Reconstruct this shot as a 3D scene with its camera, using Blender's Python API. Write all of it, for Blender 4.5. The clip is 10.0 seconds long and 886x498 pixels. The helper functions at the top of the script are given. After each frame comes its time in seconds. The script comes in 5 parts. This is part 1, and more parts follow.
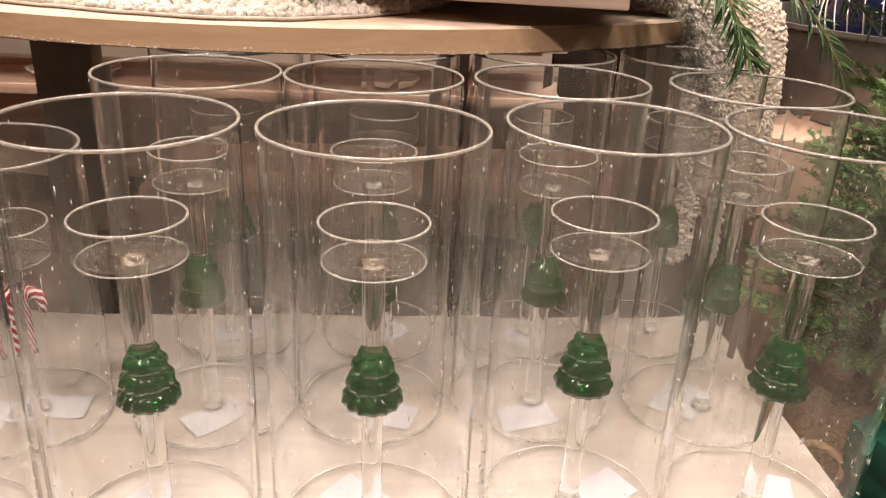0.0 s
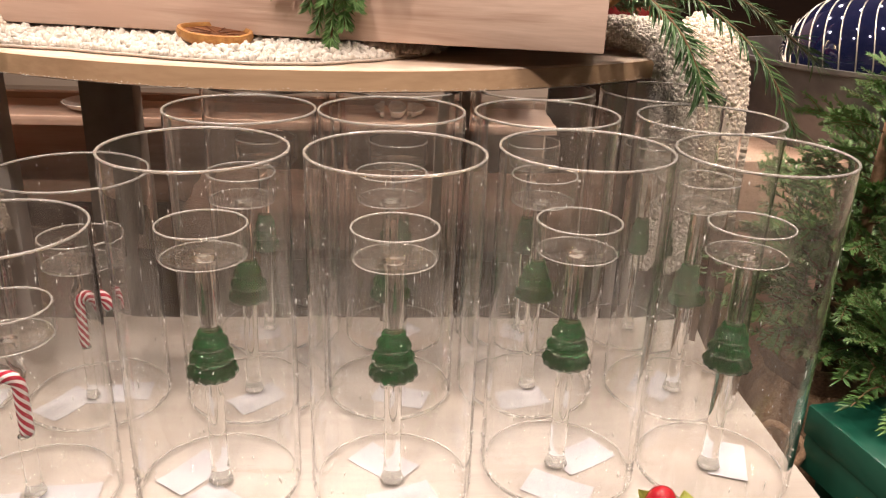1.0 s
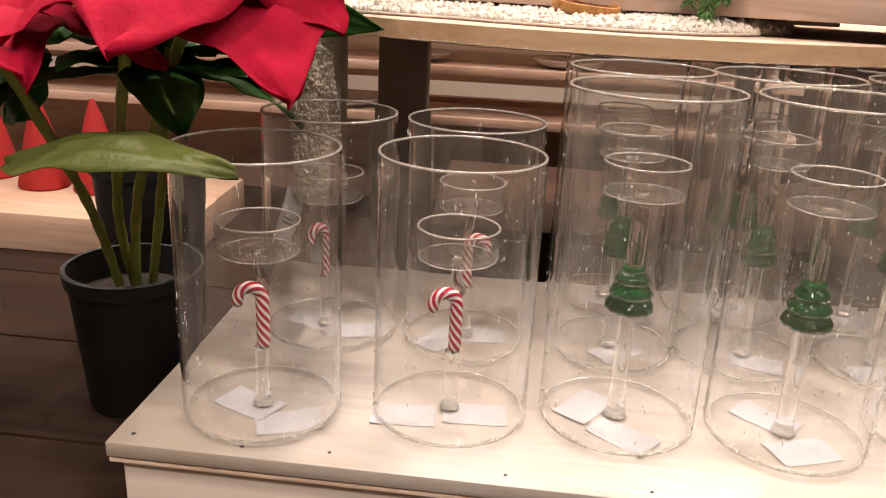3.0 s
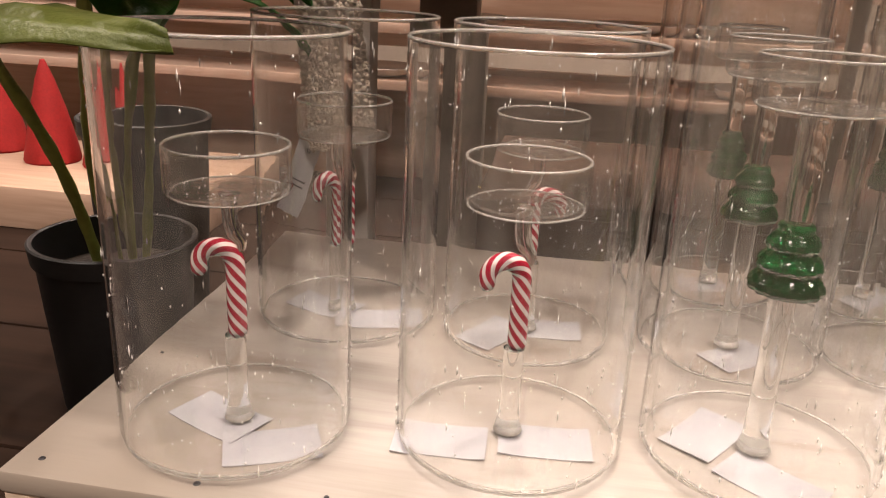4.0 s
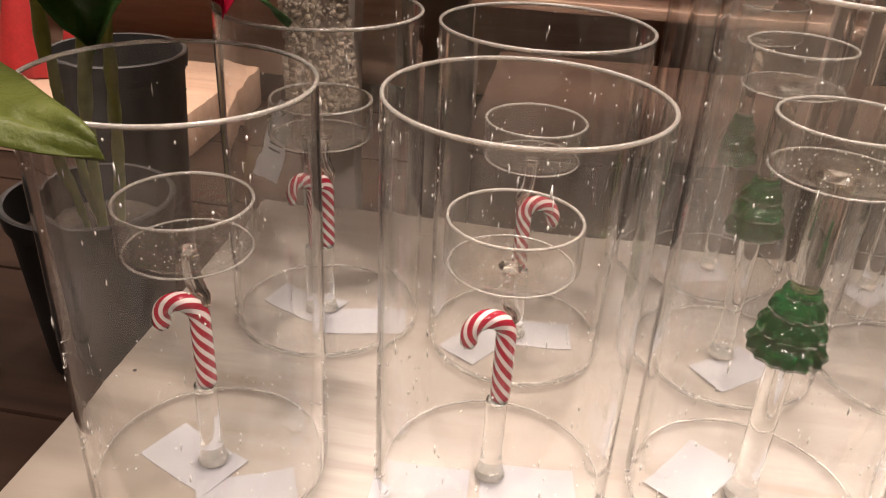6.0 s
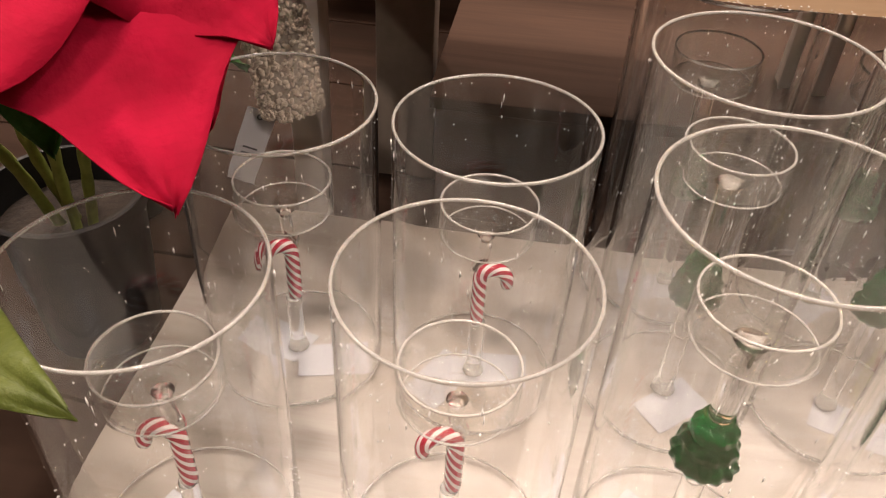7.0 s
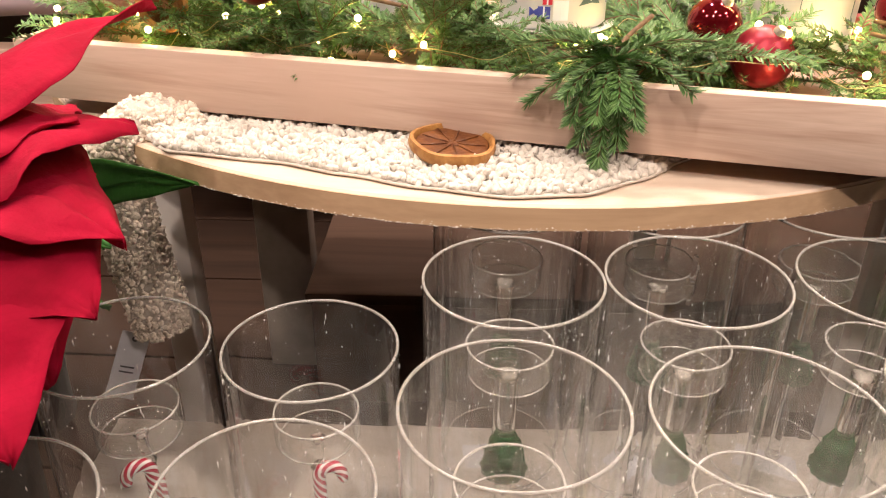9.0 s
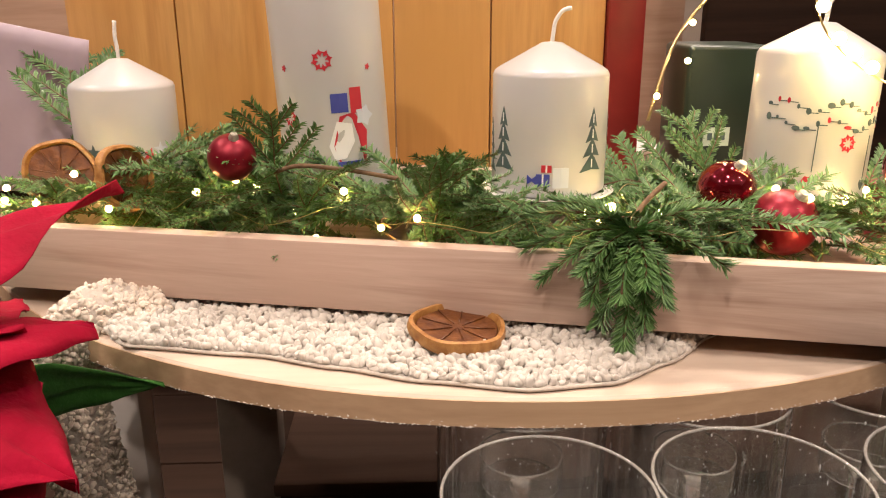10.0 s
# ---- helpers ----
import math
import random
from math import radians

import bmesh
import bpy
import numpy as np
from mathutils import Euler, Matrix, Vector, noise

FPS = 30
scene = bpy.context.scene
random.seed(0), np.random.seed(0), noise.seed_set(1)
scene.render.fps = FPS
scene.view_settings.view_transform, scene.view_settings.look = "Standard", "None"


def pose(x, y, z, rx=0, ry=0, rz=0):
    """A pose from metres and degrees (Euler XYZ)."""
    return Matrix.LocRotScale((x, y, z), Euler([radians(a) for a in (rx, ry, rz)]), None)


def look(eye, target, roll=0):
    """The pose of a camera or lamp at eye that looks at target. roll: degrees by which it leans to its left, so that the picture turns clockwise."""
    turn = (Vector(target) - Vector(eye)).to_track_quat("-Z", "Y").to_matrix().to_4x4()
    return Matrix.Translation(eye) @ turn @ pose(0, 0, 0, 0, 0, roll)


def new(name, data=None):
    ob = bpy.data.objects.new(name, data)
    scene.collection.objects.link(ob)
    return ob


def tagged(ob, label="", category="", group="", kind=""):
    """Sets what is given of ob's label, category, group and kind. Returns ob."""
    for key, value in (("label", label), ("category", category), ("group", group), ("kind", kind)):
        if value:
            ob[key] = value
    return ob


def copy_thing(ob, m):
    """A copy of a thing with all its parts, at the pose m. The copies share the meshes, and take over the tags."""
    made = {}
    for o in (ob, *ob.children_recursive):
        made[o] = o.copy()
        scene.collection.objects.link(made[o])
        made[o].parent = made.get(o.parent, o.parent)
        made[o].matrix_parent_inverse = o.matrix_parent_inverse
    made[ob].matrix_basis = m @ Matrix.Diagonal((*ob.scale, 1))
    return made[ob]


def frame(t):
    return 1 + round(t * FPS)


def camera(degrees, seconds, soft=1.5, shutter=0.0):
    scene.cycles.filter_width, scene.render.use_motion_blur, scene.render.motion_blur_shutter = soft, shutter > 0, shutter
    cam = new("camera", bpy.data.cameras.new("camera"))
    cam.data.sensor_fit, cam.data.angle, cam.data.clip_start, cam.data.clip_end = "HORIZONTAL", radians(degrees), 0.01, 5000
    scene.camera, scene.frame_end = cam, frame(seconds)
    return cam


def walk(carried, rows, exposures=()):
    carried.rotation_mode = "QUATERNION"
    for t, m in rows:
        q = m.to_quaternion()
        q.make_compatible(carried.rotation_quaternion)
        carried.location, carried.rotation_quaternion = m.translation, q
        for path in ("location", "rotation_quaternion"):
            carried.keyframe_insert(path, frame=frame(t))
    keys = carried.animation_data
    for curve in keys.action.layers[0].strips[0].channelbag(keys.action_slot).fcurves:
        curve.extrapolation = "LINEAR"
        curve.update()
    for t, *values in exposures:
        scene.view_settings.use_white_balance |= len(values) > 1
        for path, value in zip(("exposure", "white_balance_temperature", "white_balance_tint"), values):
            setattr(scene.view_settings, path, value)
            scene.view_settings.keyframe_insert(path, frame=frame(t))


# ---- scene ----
cam = camera(58.4, 10.0, 1.1)
PATH = [
    (0, (0.01, 0.019, 0.263), (0.158, 1.856, -0.515), 2.7),
    (0.5, (0.017, -0.011, 0.267), (0.162, 1.841, -0.475), 2.4),
    (1, (0.003, -0.059, 0.282), (0.139, 1.803, -0.436), 2.1),
    (1.5, (-0.011, -0.126, 0.288), (0.077, 1.748, -0.405), 1.9),
    (2, (-0.042, -0.173, 0.288), (-0.053, 1.703, -0.405), 1.7),
    (2.5, (-0.1, -0.163, 0.28), (-0.214, 1.708, -0.417), 1.8),
    (3, (-0.151, -0.101, 0.24), (-0.339, 1.777, -0.423), 2.8),
    (3.2, (-0.157, -0.07, 0.222), (-0.416, 1.801, -0.434), 2.3),
    (4.3, (-0.17, 0.043, 0.164), (-0.472, 1.905, -0.5), 2.5),
    (4.5, (-0.168, 0.047, 0.162), (-0.476, 1.907, -0.505), 2.3),
    (5, (-0.165, 0.049, 0.164), (-0.468, 1.895, -0.544), 2.4),
    (5.5, (-0.166, 0.056, 0.175), (-0.437, 1.855, -0.656), 2.8),
    (6, (-0.172, 0.071, 0.222), (-0.43, 1.813, -0.727), 3.2),
    (6.2, (-0.175, 0.080, 0.246), (-0.395, 1.781, -0.776), 3.9),
    (7.5, (-0.152, 0.12, 0.334), (-0.305, 1.609, -0.992), 3.1),
    (8, (-0.117, 0.081, 0.33), (-0.228, 1.632, -0.927), 3.2),
    (8.5, (-0.101, 0.055, 0.351), (-0.178, 1.703, -0.778), 1.7),
    (9, (-0.107, 0.077, 0.38), (-0.165, 1.839, -0.564), 0.3),
    (9.5, (-0.112, 0.104, 0.381), (-0.144, 1.955, -0.373), -0.2),
    (10, (-0.135, 0.133, 0.378), (-0.072, 2.04, -0.222), -0.3),
]
walk(cam, [(t, look(eye, target, roll)) for t, eye, target, roll in PATH],
     [(0.0, 0.28), (3.2, 0.26), (4.3, 0.24), (6.2, 0.27), (8.5, 0.31), (9.0, 0.32), (9.5, 0.10), (10.0, -0.12)])

scene.cycles.transparent_max_bounces = 48
scene.cycles.max_bounces = 36
scene.cycles.transmission_bounces = 32
scene.cycles.caustics_refractive = False
scene.cycles.caustics_reflective = False

# ---------------------------------------------------------------- light
world = bpy.data.worlds.new("shop_world")
scene.world = world
world.use_nodes = True
world.node_tree.nodes["Background"].inputs[0].default_value = (0.9, 0.72, 0.6, 1)
world.node_tree.nodes["Background"].inputs[1].default_value = 0.05


def lamp(name, eye, target, watts, radius, cone, colour, blend=0.6):
    data = bpy.data.lights.new(name, "SPOT")
    data.energy, data.shadow_soft_size, data.spot_size, data.spot_blend = watts, radius, radians(cone), blend
    data.color = colour
    ob = new(name, data)
    ob.matrix_world = look(eye, target)
    return ob


WARM = (1.0, 0.824, 0.718)
lamp("ceiling_spot_left", (-1.35, 0.75, 1.75), (-0.05, 0.38, 0.0), 60, 0.05, 60, WARM)
lamp("ceiling_spot_front", (-0.75, -0.95, 1.95), (-0.05, 0.52, 0.2), 86, 0.045, 60, WARM)
lamp("ceiling_spot_right", (1.15, -0.35, 1.9), (0.05, 0.44, 0.0), 64, 0.05, 60, WARM)
lamp("ceiling_spot_rear", (0.30, 1.9, 1.9), (0.08, 0.42, 0.0), 116, 0.05, 60, WARM)
# downlights out of view; the one at (-0.35, 1.0) is added to brighten the shelving
for x, y, watts in ((-0.25, -0.35, 58), (0.55, 0.95, 85), (-0.7, 1.7, 75), (-0.35, 1.0, 95), (0.35, -1.3, 85), (1.5, 1.3, 85), (-1.9, -0.6, 85), (1.9, -1.0, 85), (-1.6, 2.4, 60)):
    lamp("unseen_downlight", (x, y, 2.15), (x, y, 0.0), watts, 0.06, 140, WARM, 0.9)
# further rows of unseen downlights, added behind so level glass catches glints
for x, y in ((-1.1, 3.6), (0.1, 3.3), (1.2, 3.9), (-0.5, 4.9), (0.8, 5.2), (2.0, 5.0), (-2.0, 5.0)):
    lamp("unseen_downlight", (x, y, 2.15), (x, y - 0.3, 0.0), 90, 0.06, 150, WARM, 0.9)

# ---------------------------------------------------------------- node helpers


def material(name):
    m = bpy.data.materials.new(name)
    m.use_nodes = True
    m.node_tree.nodes.clear()
    return m, m.node_tree.nodes, m.node_tree.links


def finish(nodes, links, shader):
    out = nodes.new("ShaderNodeOutputMaterial")
    links.new(shader, out.inputs["Surface"])


def coords(nodes, links, scale, kind="Object"):
    tc = nodes.new("ShaderNodeTexCoord")
    mp = nodes.new("ShaderNodeMapping")
    mp.inputs["Scale"].default_value = scale
    links.new(tc.outputs[kind], mp.inputs["Vector"])
    return mp.outputs["Vector"]


def noise_tex(nodes, links, vec, scale, detail=4.0, rough=0.55, distort=0.0):
    n = nodes.new("ShaderNodeTexNoise")
    n.inputs["Scale"].default_value = scale
    n.inputs["Detail"].default_value = detail
    n.inputs["Roughness"].default_value = rough
    n.inputs["Distortion"].default_value = distort
    links.new(vec, n.inputs["Vector"])
    return n.outputs["Fac"]


def ramp(nodes, links, fac, stops):
    r = nodes.new("ShaderNodeValToRGB")
    e = r.color_ramp.elements
    while len(e) < len(stops):
        e.new(0.5)
    for el, (p, c) in zip(e, stops):
        el.position, el.color = p, (*c, 1)
    links.new(fac, r.inputs["Fac"])
    return r.outputs["Color"]


def mixed(nodes, links, fac, a, b, mode="MIX"):
    m = nodes.new("ShaderNodeMix")
    m.data_type, m.blend_type = "RGBA", mode
    if isinstance(fac, float):
        m.inputs[0].default_value = fac
    else:
        links.new(fac, m.inputs[0])
    for sock, v in ((m.inputs[6], a), (m.inputs[7], b)):
        if isinstance(v, tuple):
            sock.default_value = (*v, 1)
        else:
            links.new(v, sock)
    return m.outputs[2]


def bumped(nodes, links, height, strength, distance):
    b = nodes.new("ShaderNodeBump")
    b.inputs["Strength"].default_value = strength
    b.inputs["Distance"].default_value = distance
    links.new(height, b.inputs["Height"])
    return b.outputs["Normal"]


def principled(nodes, links, colour, rough=0.6, metal=0.0, normal=None, coat=0.0, sheen=0.0, sss=0.0, spec=0.5):
    p = nodes.new("ShaderNodeBsdfPrincipled")
    if isinstance(colour, tuple):
        p.inputs["Base Color"].default_value = (*colour, 1)
    else:
        links.new(colour, p.inputs["Base Color"])
    if isinstance(rough, float):
        p.inputs["Roughness"].default_value = rough
    else:
        links.new(rough, p.inputs["Roughness"])
    p.inputs["Metallic"].default_value = metal
    p.inputs["Coat Weight"].default_value = coat
    p.inputs["Sheen Weight"].default_value = sheen
    p.inputs["Specular IOR Level"].default_value = spec
    if sss:
        p.inputs["Subsurface Weight"].default_value = sss
        p.inputs["Subsurface Radius"].default_value = (0.012, 0.008, 0.006)
        p.inputs["Subsurface Scale"].default_value = 0.6
    if normal is not None:
        links.new(normal, p.inputs["Normal"])
    return p.outputs["BSDF"]


def mottled(name, a, b, scale=60.0, rough=0.6, bump=0.2, dist=0.0005, metal=0.0, coat=0.0, sheen=0.0, sss=0.0, spec=0.5):
    m, n, l = material(name)
    v = coords(n, l, (1, 1, 1))
    f = noise_tex(n, l, v, scale)
    g = noise_tex(n, l, v, scale * 0.17, 3.0)
    c = ramp(n, l, f, ((0.3, a), (0.7, b)))
    c2 = ramp(n, l, g, ((0.3, (0.82, 0.82, 0.82)), (0.7, (1.0, 1.0, 1.0))))
    c = mixed(n, l, 1.0, c, c2, "MULTIPLY")
    nb = bumped(n, l, f, bump, dist)
    finish(n, l, principled(n, l, c, rough, metal, nb, coat, sheen, sss, spec))
    return m


def wood(name, dark, light, along, pitch=26.0, rough=0.55, bump=0.25, stain=None, spec=0.5):
    """Grain that runs along one axis, with rings at a real pitch and slow blotches."""
    m, n, l = material(name)
    stretch = [1.0, 1.0, 1.0]
    stretch[along] = 0.07
    v = coords(n, l, tuple(stretch))
    a = noise_tex(n, l, v, pitch, 5.0, 0.6, 0.8)
    b = noise_tex(n, l, v, pitch * 9, 3.0, 0.6)
    slow = noise_tex(n, l, coords(n, l, (1, 1, 1)), 7.0, 3.0)
    c = ramp(n, l, a, ((0.28, dark), (0.5, light), (0.72, tuple(0.5 * (x + y) for x, y in zip(dark, light)))))
    fine = ramp(n, l, b, ((0.3, (0.86, 0.84, 0.82)), (0.6, (1, 1, 1))))
    c = mixed(n, l, 1.0, c, fine, "MULTIPLY")
    if stain:
        c = mixed(n, l, ramp(n, l, slow, ((0.42, (0, 0, 0)), (0.68, (1, 1, 1)))), c, stain)
    nb = bumped(n, l, b, bump, 0.0004)
    finish(n, l, principled(n, l, c, rough, 0.0, nb, 0.0, 0.0, 0.0, spec))
    return m


def veil_film(n, l, shader, low, high):
    """A faint streaky pale film over a clear surface; it paints in a veil of reflected light."""
    streak = noise_tex(n, l, coords(n, l, (1, 1, 0.03)), 110.0, 3.0, 0.75)
    veil_patch = noise_tex(n, l, coords(n, l, (1, 1, 0.5)), 38.0, 5.0, 0.65, 1.2)
    film = mixed(n, l, 0.5, ramp(n, l, streak, ((0.46, (low,) * 3), (0.72, (high,) * 3))),
                 ramp(n, l, veil_patch, ((0.48, (low,) * 3), (0.74, (high,) * 3))))
    df = n.new("ShaderNodeBsdfDiffuse")
    df.inputs[0].default_value = (0.86, 0.81, 0.75, 1)
    mf = n.new("ShaderNodeMixShader")
    l.new(film, mf.inputs[0])
    l.new(shader, mf.inputs[1])
    l.new(df.outputs[0], mf.inputs[2])
    return mf.outputs[0]


def drawn_glass(name, colour, ior, wave, stretch, relief, film_low=0.0, film_high=0.0):
    """Clear drawn glass: it bends and mirrors, with faint waves along the drawing direction."""
    m, n, l = material(name)
    g = n.new("ShaderNodeBsdfGlass")
    g.inputs["Color"].default_value = (*colour, 1)
    g.inputs["IOR"].default_value = ior
    g.inputs["Roughness"].default_value = 0.0
    f = noise_tex(n, l, coords(n, l, (1, 1, stretch)), wave, 2.0)
    l.new(bumped(n, l, f, relief, 0.0008), g.inputs["Normal"])
    finish(n, l, veil_film(n, l, g.outputs[0], film_low, film_high) if film_high else g.outputs[0])
    return m


def thin_glass(name, wave, stretch, relief, film_low, film_high):
    """Thin blown glass: clear face on, mirroring at a slant, with a faint streaky film that paints in reflected haze.
    """
    m, n, l = material(name)
    f = noise_tex(n, l, coords(n, l, (1, 1, stretch)), wave, 2.0)
    nb = bumped(n, l, f, relief, 0.0008)
    lw = n.new("ShaderNodeLayerWeight")
    lw.inputs["Blend"].default_value = 0.5
    l.new(nb, lw.inputs["Normal"])
    pw = n.new("ShaderNodeMath")
    pw.operation = "POWER"
    pw.inputs[1].default_value = 4.0
    l.new(lw.outputs["Facing"], pw.inputs[0])
    ma = n.new("ShaderNodeMath")
    ma.operation = "MULTIPLY_ADD"
    ma.inputs[1].default_value, ma.inputs[2].default_value = 0.9, 0.045
    l.new(pw.outputs[0], ma.inputs[0])
    tr = n.new("ShaderNodeBsdfTransparent")
    tr.inputs[0].default_value = (0.994, 0.994, 0.988, 1)
    gl = n.new("ShaderNodeBsdfGlossy")
    gl.inputs["Roughness"].default_value = 0.03
    l.new(nb, gl.inputs["Normal"])
    mx = n.new("ShaderNodeMixShader")
    l.new(ma.outputs[0], mx.inputs[0])
    l.new(tr.outputs[0], mx.inputs[1])
    l.new(gl.outputs[0], mx.inputs[2])
    finish(n, l, veil_film(n, l, mx.outputs[0], film_low, film_high))
    return m


def cast_glass(name, a, b):
    """Thick coloured pressed glass: most of the light passes, the rest is held in the body; small cast dimples catch the lamps."""
    m, n, l = material(name)
    p = n.new("ShaderNodeBsdfPrincipled")
    v = coords(n, l, (1, 1, 1))
    f = noise_tex(n, l, v, 260.0, 2.0)
    l.new(ramp(n, l, f, ((0.35, a), (0.65, b))), p.inputs["Base Color"])
    dimple = bumped(n, l, noise_tex(n, l, v, 330.0, 1.0, 0.5), 0.35, 0.0009)
    l.new(dimple, p.inputs["Coat Normal"])
    p.inputs["Roughness"].default_value = 0.02
    p.inputs["IOR"].default_value = 1.52
    p.inputs["Transmission Weight"].default_value = 0.90
    p.inputs["Coat Weight"].default_value = 1.0
    p.inputs["Coat IOR"].default_value = 1.7
    p.inputs["Coat Roughness"].default_value = 0.07
    finish(n, l, p.outputs["BSDF"])
    return m


def glowing(name, colour, strength):
    m, n, l = material(name)
    e = n.new("ShaderNodeEmission")
    e.inputs[0].default_value = (*colour, 1)
    e.inputs[1].default_value = strength
    finish(n, l, e.outputs[0])
    return m


def striped_sugar(name):
    """Red and white twisted stripes, by the winding angle stored in the mesh."""
    m, n, l = material(name)
    at = n.new("ShaderNodeAttribute")
    at.attribute_name = "twist"
    w = n.new("ShaderNodeMath")
    w.operation = "FRACT"
    l.new(at.outputs["Fac"], w.inputs[0])
    white, red = (0.74, 0.64, 0.62), (0.34, 0.006, 0.028)
    c = ramp(n, l, w.outputs[0], ((0.0, red), (0.50, red), (0.54, white), (0.94, white), (0.98, red)))
    f = noise_tex(n, l, coords(n, l, (1, 1, 1)), 500.0, 2.0)
    finish(n, l, principled(n, l, c, 0.16, 0.0, bumped(n, l, f, 0.08, 0.0004), 0.7))
    return m


def leaf_material(name, a, b, vein, rough=0.5, thick=0.15, sheen=0.0):
    """Cloth or living leaf: two tones, veins across, a little light passing through."""
    m, n, l = material(name)
    uv = n.new("ShaderNodeTexCoord").outputs["UV"]
    v = coords(n, l, (1, 1, 1))
    f = noise_tex(n, l, v, 38.0, 4.0)
    c = ramp(n, l, f, ((0.3, a), (0.7, b)))
    mp = n.new("ShaderNodeMapping")
    mp.inputs["Scale"].default_value = (8, 1, 1)
    l.new(uv, mp.inputs["Vector"])
    wv = n.new("ShaderNodeTexWave")
    wv.inputs["Scale"].default_value = 1.6
    wv.inputs["Distortion"].default_value = 1.5
    wv.inputs["Detail"].default_value = 2.0
    l.new(mp.outputs["Vector"], wv.inputs["Vector"])
    vv = ramp(n, l, wv.outputs["Fac"], ((0.0, (0.10, 0.10, 0.10)), (0.2, (0, 0, 0))))
    c = mixed(n, l, vv, c, vein)
    fine = noise_tex(n, l, v, 110.0, 4.0)
    nb = bumped(n, l, fine, 0.55, 0.0028)
    p = principled(n, l, c, rough, 0.0, nb, 0.0, sheen, 0.0, 0.22)
    t = n.new("ShaderNodeBsdfTranslucent")
    l.new(c, t.inputs["Color"])
    mx = n.new("ShaderNodeMixShader")
    mx.inputs[0].default_value = thick
    l.new(p, mx.inputs[1])
    l.new(t.outputs[0], mx.inputs[2])
    finish(n, l, mx.outputs[0])
    return m


def random_tone(name, tones, rough=0.6, sheen=0.0, bump_scale=300.0):
    """Varies from piece to piece within one mesh."""
    m, n, l = material(name)
    geo = n.new("ShaderNodeNewGeometry")
    f = noise_tex(n, l, coords(n, l, (1, 1, 1)), bump_scale, 3.0)
    c = ramp(n, l, geo.outputs["Random Per Island"], tuple((i / (len(tones) - 1), t) for i, t in enumerate(tones)))
    shade = ramp(n, l, f, ((0.3, (0.78, 0.78, 0.78)), (0.7, (1, 1, 1))))
    c = mixed(n, l, 1.0, c, shade, "MULTIPLY")
    finish(n, l, principled(n, l, c, rough, 0.0, bumped(n, l, f, 0.3, 0.0006), 0.0, sheen))
    return m


def frosted(name):
    """The ground and polished lip of the glass: half clear, half scattering."""
    m, n, l = material(name)
    p = n.new("ShaderNodeBsdfPrincipled")
    f = noise_tex(n, l, coords(n, l, (1, 1, 1)), 160.0, 2.0)
    l.new(ramp(n, l, f, ((0.3, (0.80, 0.77, 0.70)), (0.7, (0.90, 0.88, 0.83)))), p.inputs["Base Color"])
    p.inputs["Roughness"].default_value = 0.22
    p.inputs["Transmission Weight"].default_value = 0.74
    p.inputs["IOR"].default_value = 1.5
    p.inputs["Coat Weight"].default_value = 0.6
    finish(n, l, p.outputs["BSDF"])
    return m


# ---------------------------------------------------------------- materials
GLASS = drawn_glass("vase_glass", (0.998, 0.998, 0.996), 1.38, 70.0, 0.05, 0.16, 0.001, 0.030)
CUP_GLASS = thin_glass("cup_glass", 160.0, 1.0, 0.8, 0.002, 0.045)
RIM_GLASS = frosted("fire_polished_rim")
ROD_GLASS = drawn_glass("rod_glass", (0.99, 0.99, 0.985), 1.46, 90.0, 0.2, 0.15)
GREEN_GLASS = cast_glass("green_glass", (0.004, 0.12, 0.026), (0.016, 0.24, 0.060))
SUGAR = striped_sugar("striped_cane")
BOARD = wood("whitewashed_board", (0.25, 0.218, 0.188), (0.385, 0.357, 0.325), 0, 26.0, 0.4, 0.35, (0.31, 0.268, 0.225))
PLY_EDGE = wood("ply_edge", (0.46, 0.32, 0.22), (0.72, 0.60, 0.48), 0, 90.0, 0.7, 0.5)
APRON = wood("white_crate_paint", (0.46, 0.395, 0.345), (0.54, 0.48, 0.43), 0, 10.0, 0.45, 0.15)
DISC_TOP = wood("pale_disc_wood", (0.52, 0.40, 0.31), (0.64, 0.53, 0.43), 0, 16.0, 0.5, 0.2, (0.57, 0.44, 0.34))
DISC_EDGE = wood("disc_edge_band", (0.40, 0.26, 0.15), (0.50, 0.34, 0.21), 0, 22.0, 0.45, 0.25)
SAWN = random_tone("sawn_splinters", ((0.80, 0.74, 0.68), (0.9, 0.86, 0.8)), 0.8)
TRAY = wood("tray_wood", (0.31, 0.185, 0.125), (0.60, 0.455, 0.37), 0, 34.0, 0.5, 0.4, (0.52, 0.375, 0.295))
PINE = wood("pine_planks", (0.50, 0.24, 0.07), (0.66, 0.37, 0.13), 2, 24.0, 0.35, 0.2, (0.60, 0.32, 0.10))
DARK_WOOD = wood("dark_table_wood", (0.011, 0.006, 0.004), (0.026, 0.014, 0.009), 0, 12.0, 0.85, 0.3, None, 0.12)
CHEST_WOOD = wood("brown_chest_wood", (0.026, 0.014, 0.009), (0.058, 0.032, 0.021), 0, 12.0, 0.75, 0.3, None, 0.15)
BROWN_WOOD = wood("brown_shelf_wood", (0.36, 0.23, 0.16), (0.50, 0.35, 0.26), 0, 14.0, 0.5, 0.3)
GREY_PAINT = mottled("grey_white_paint", (0.60, 0.57, 0.53), (0.70, 0.66, 0.62), 40.0, 0.5)
TAUPE = mottled("taupe_paint", (0.22, 0.185, 0.15), (0.29, 0.245, 0.205), 40.0, 0.5)
# white of the specks that put sparkle onto the glass
GLINT = mottled("glint_speck", (0.72, 0.70, 0.66), (0.80, 0.78, 0.75), 100.0, 0.12, 0.1, 0.0003, 0.0, 0.5)
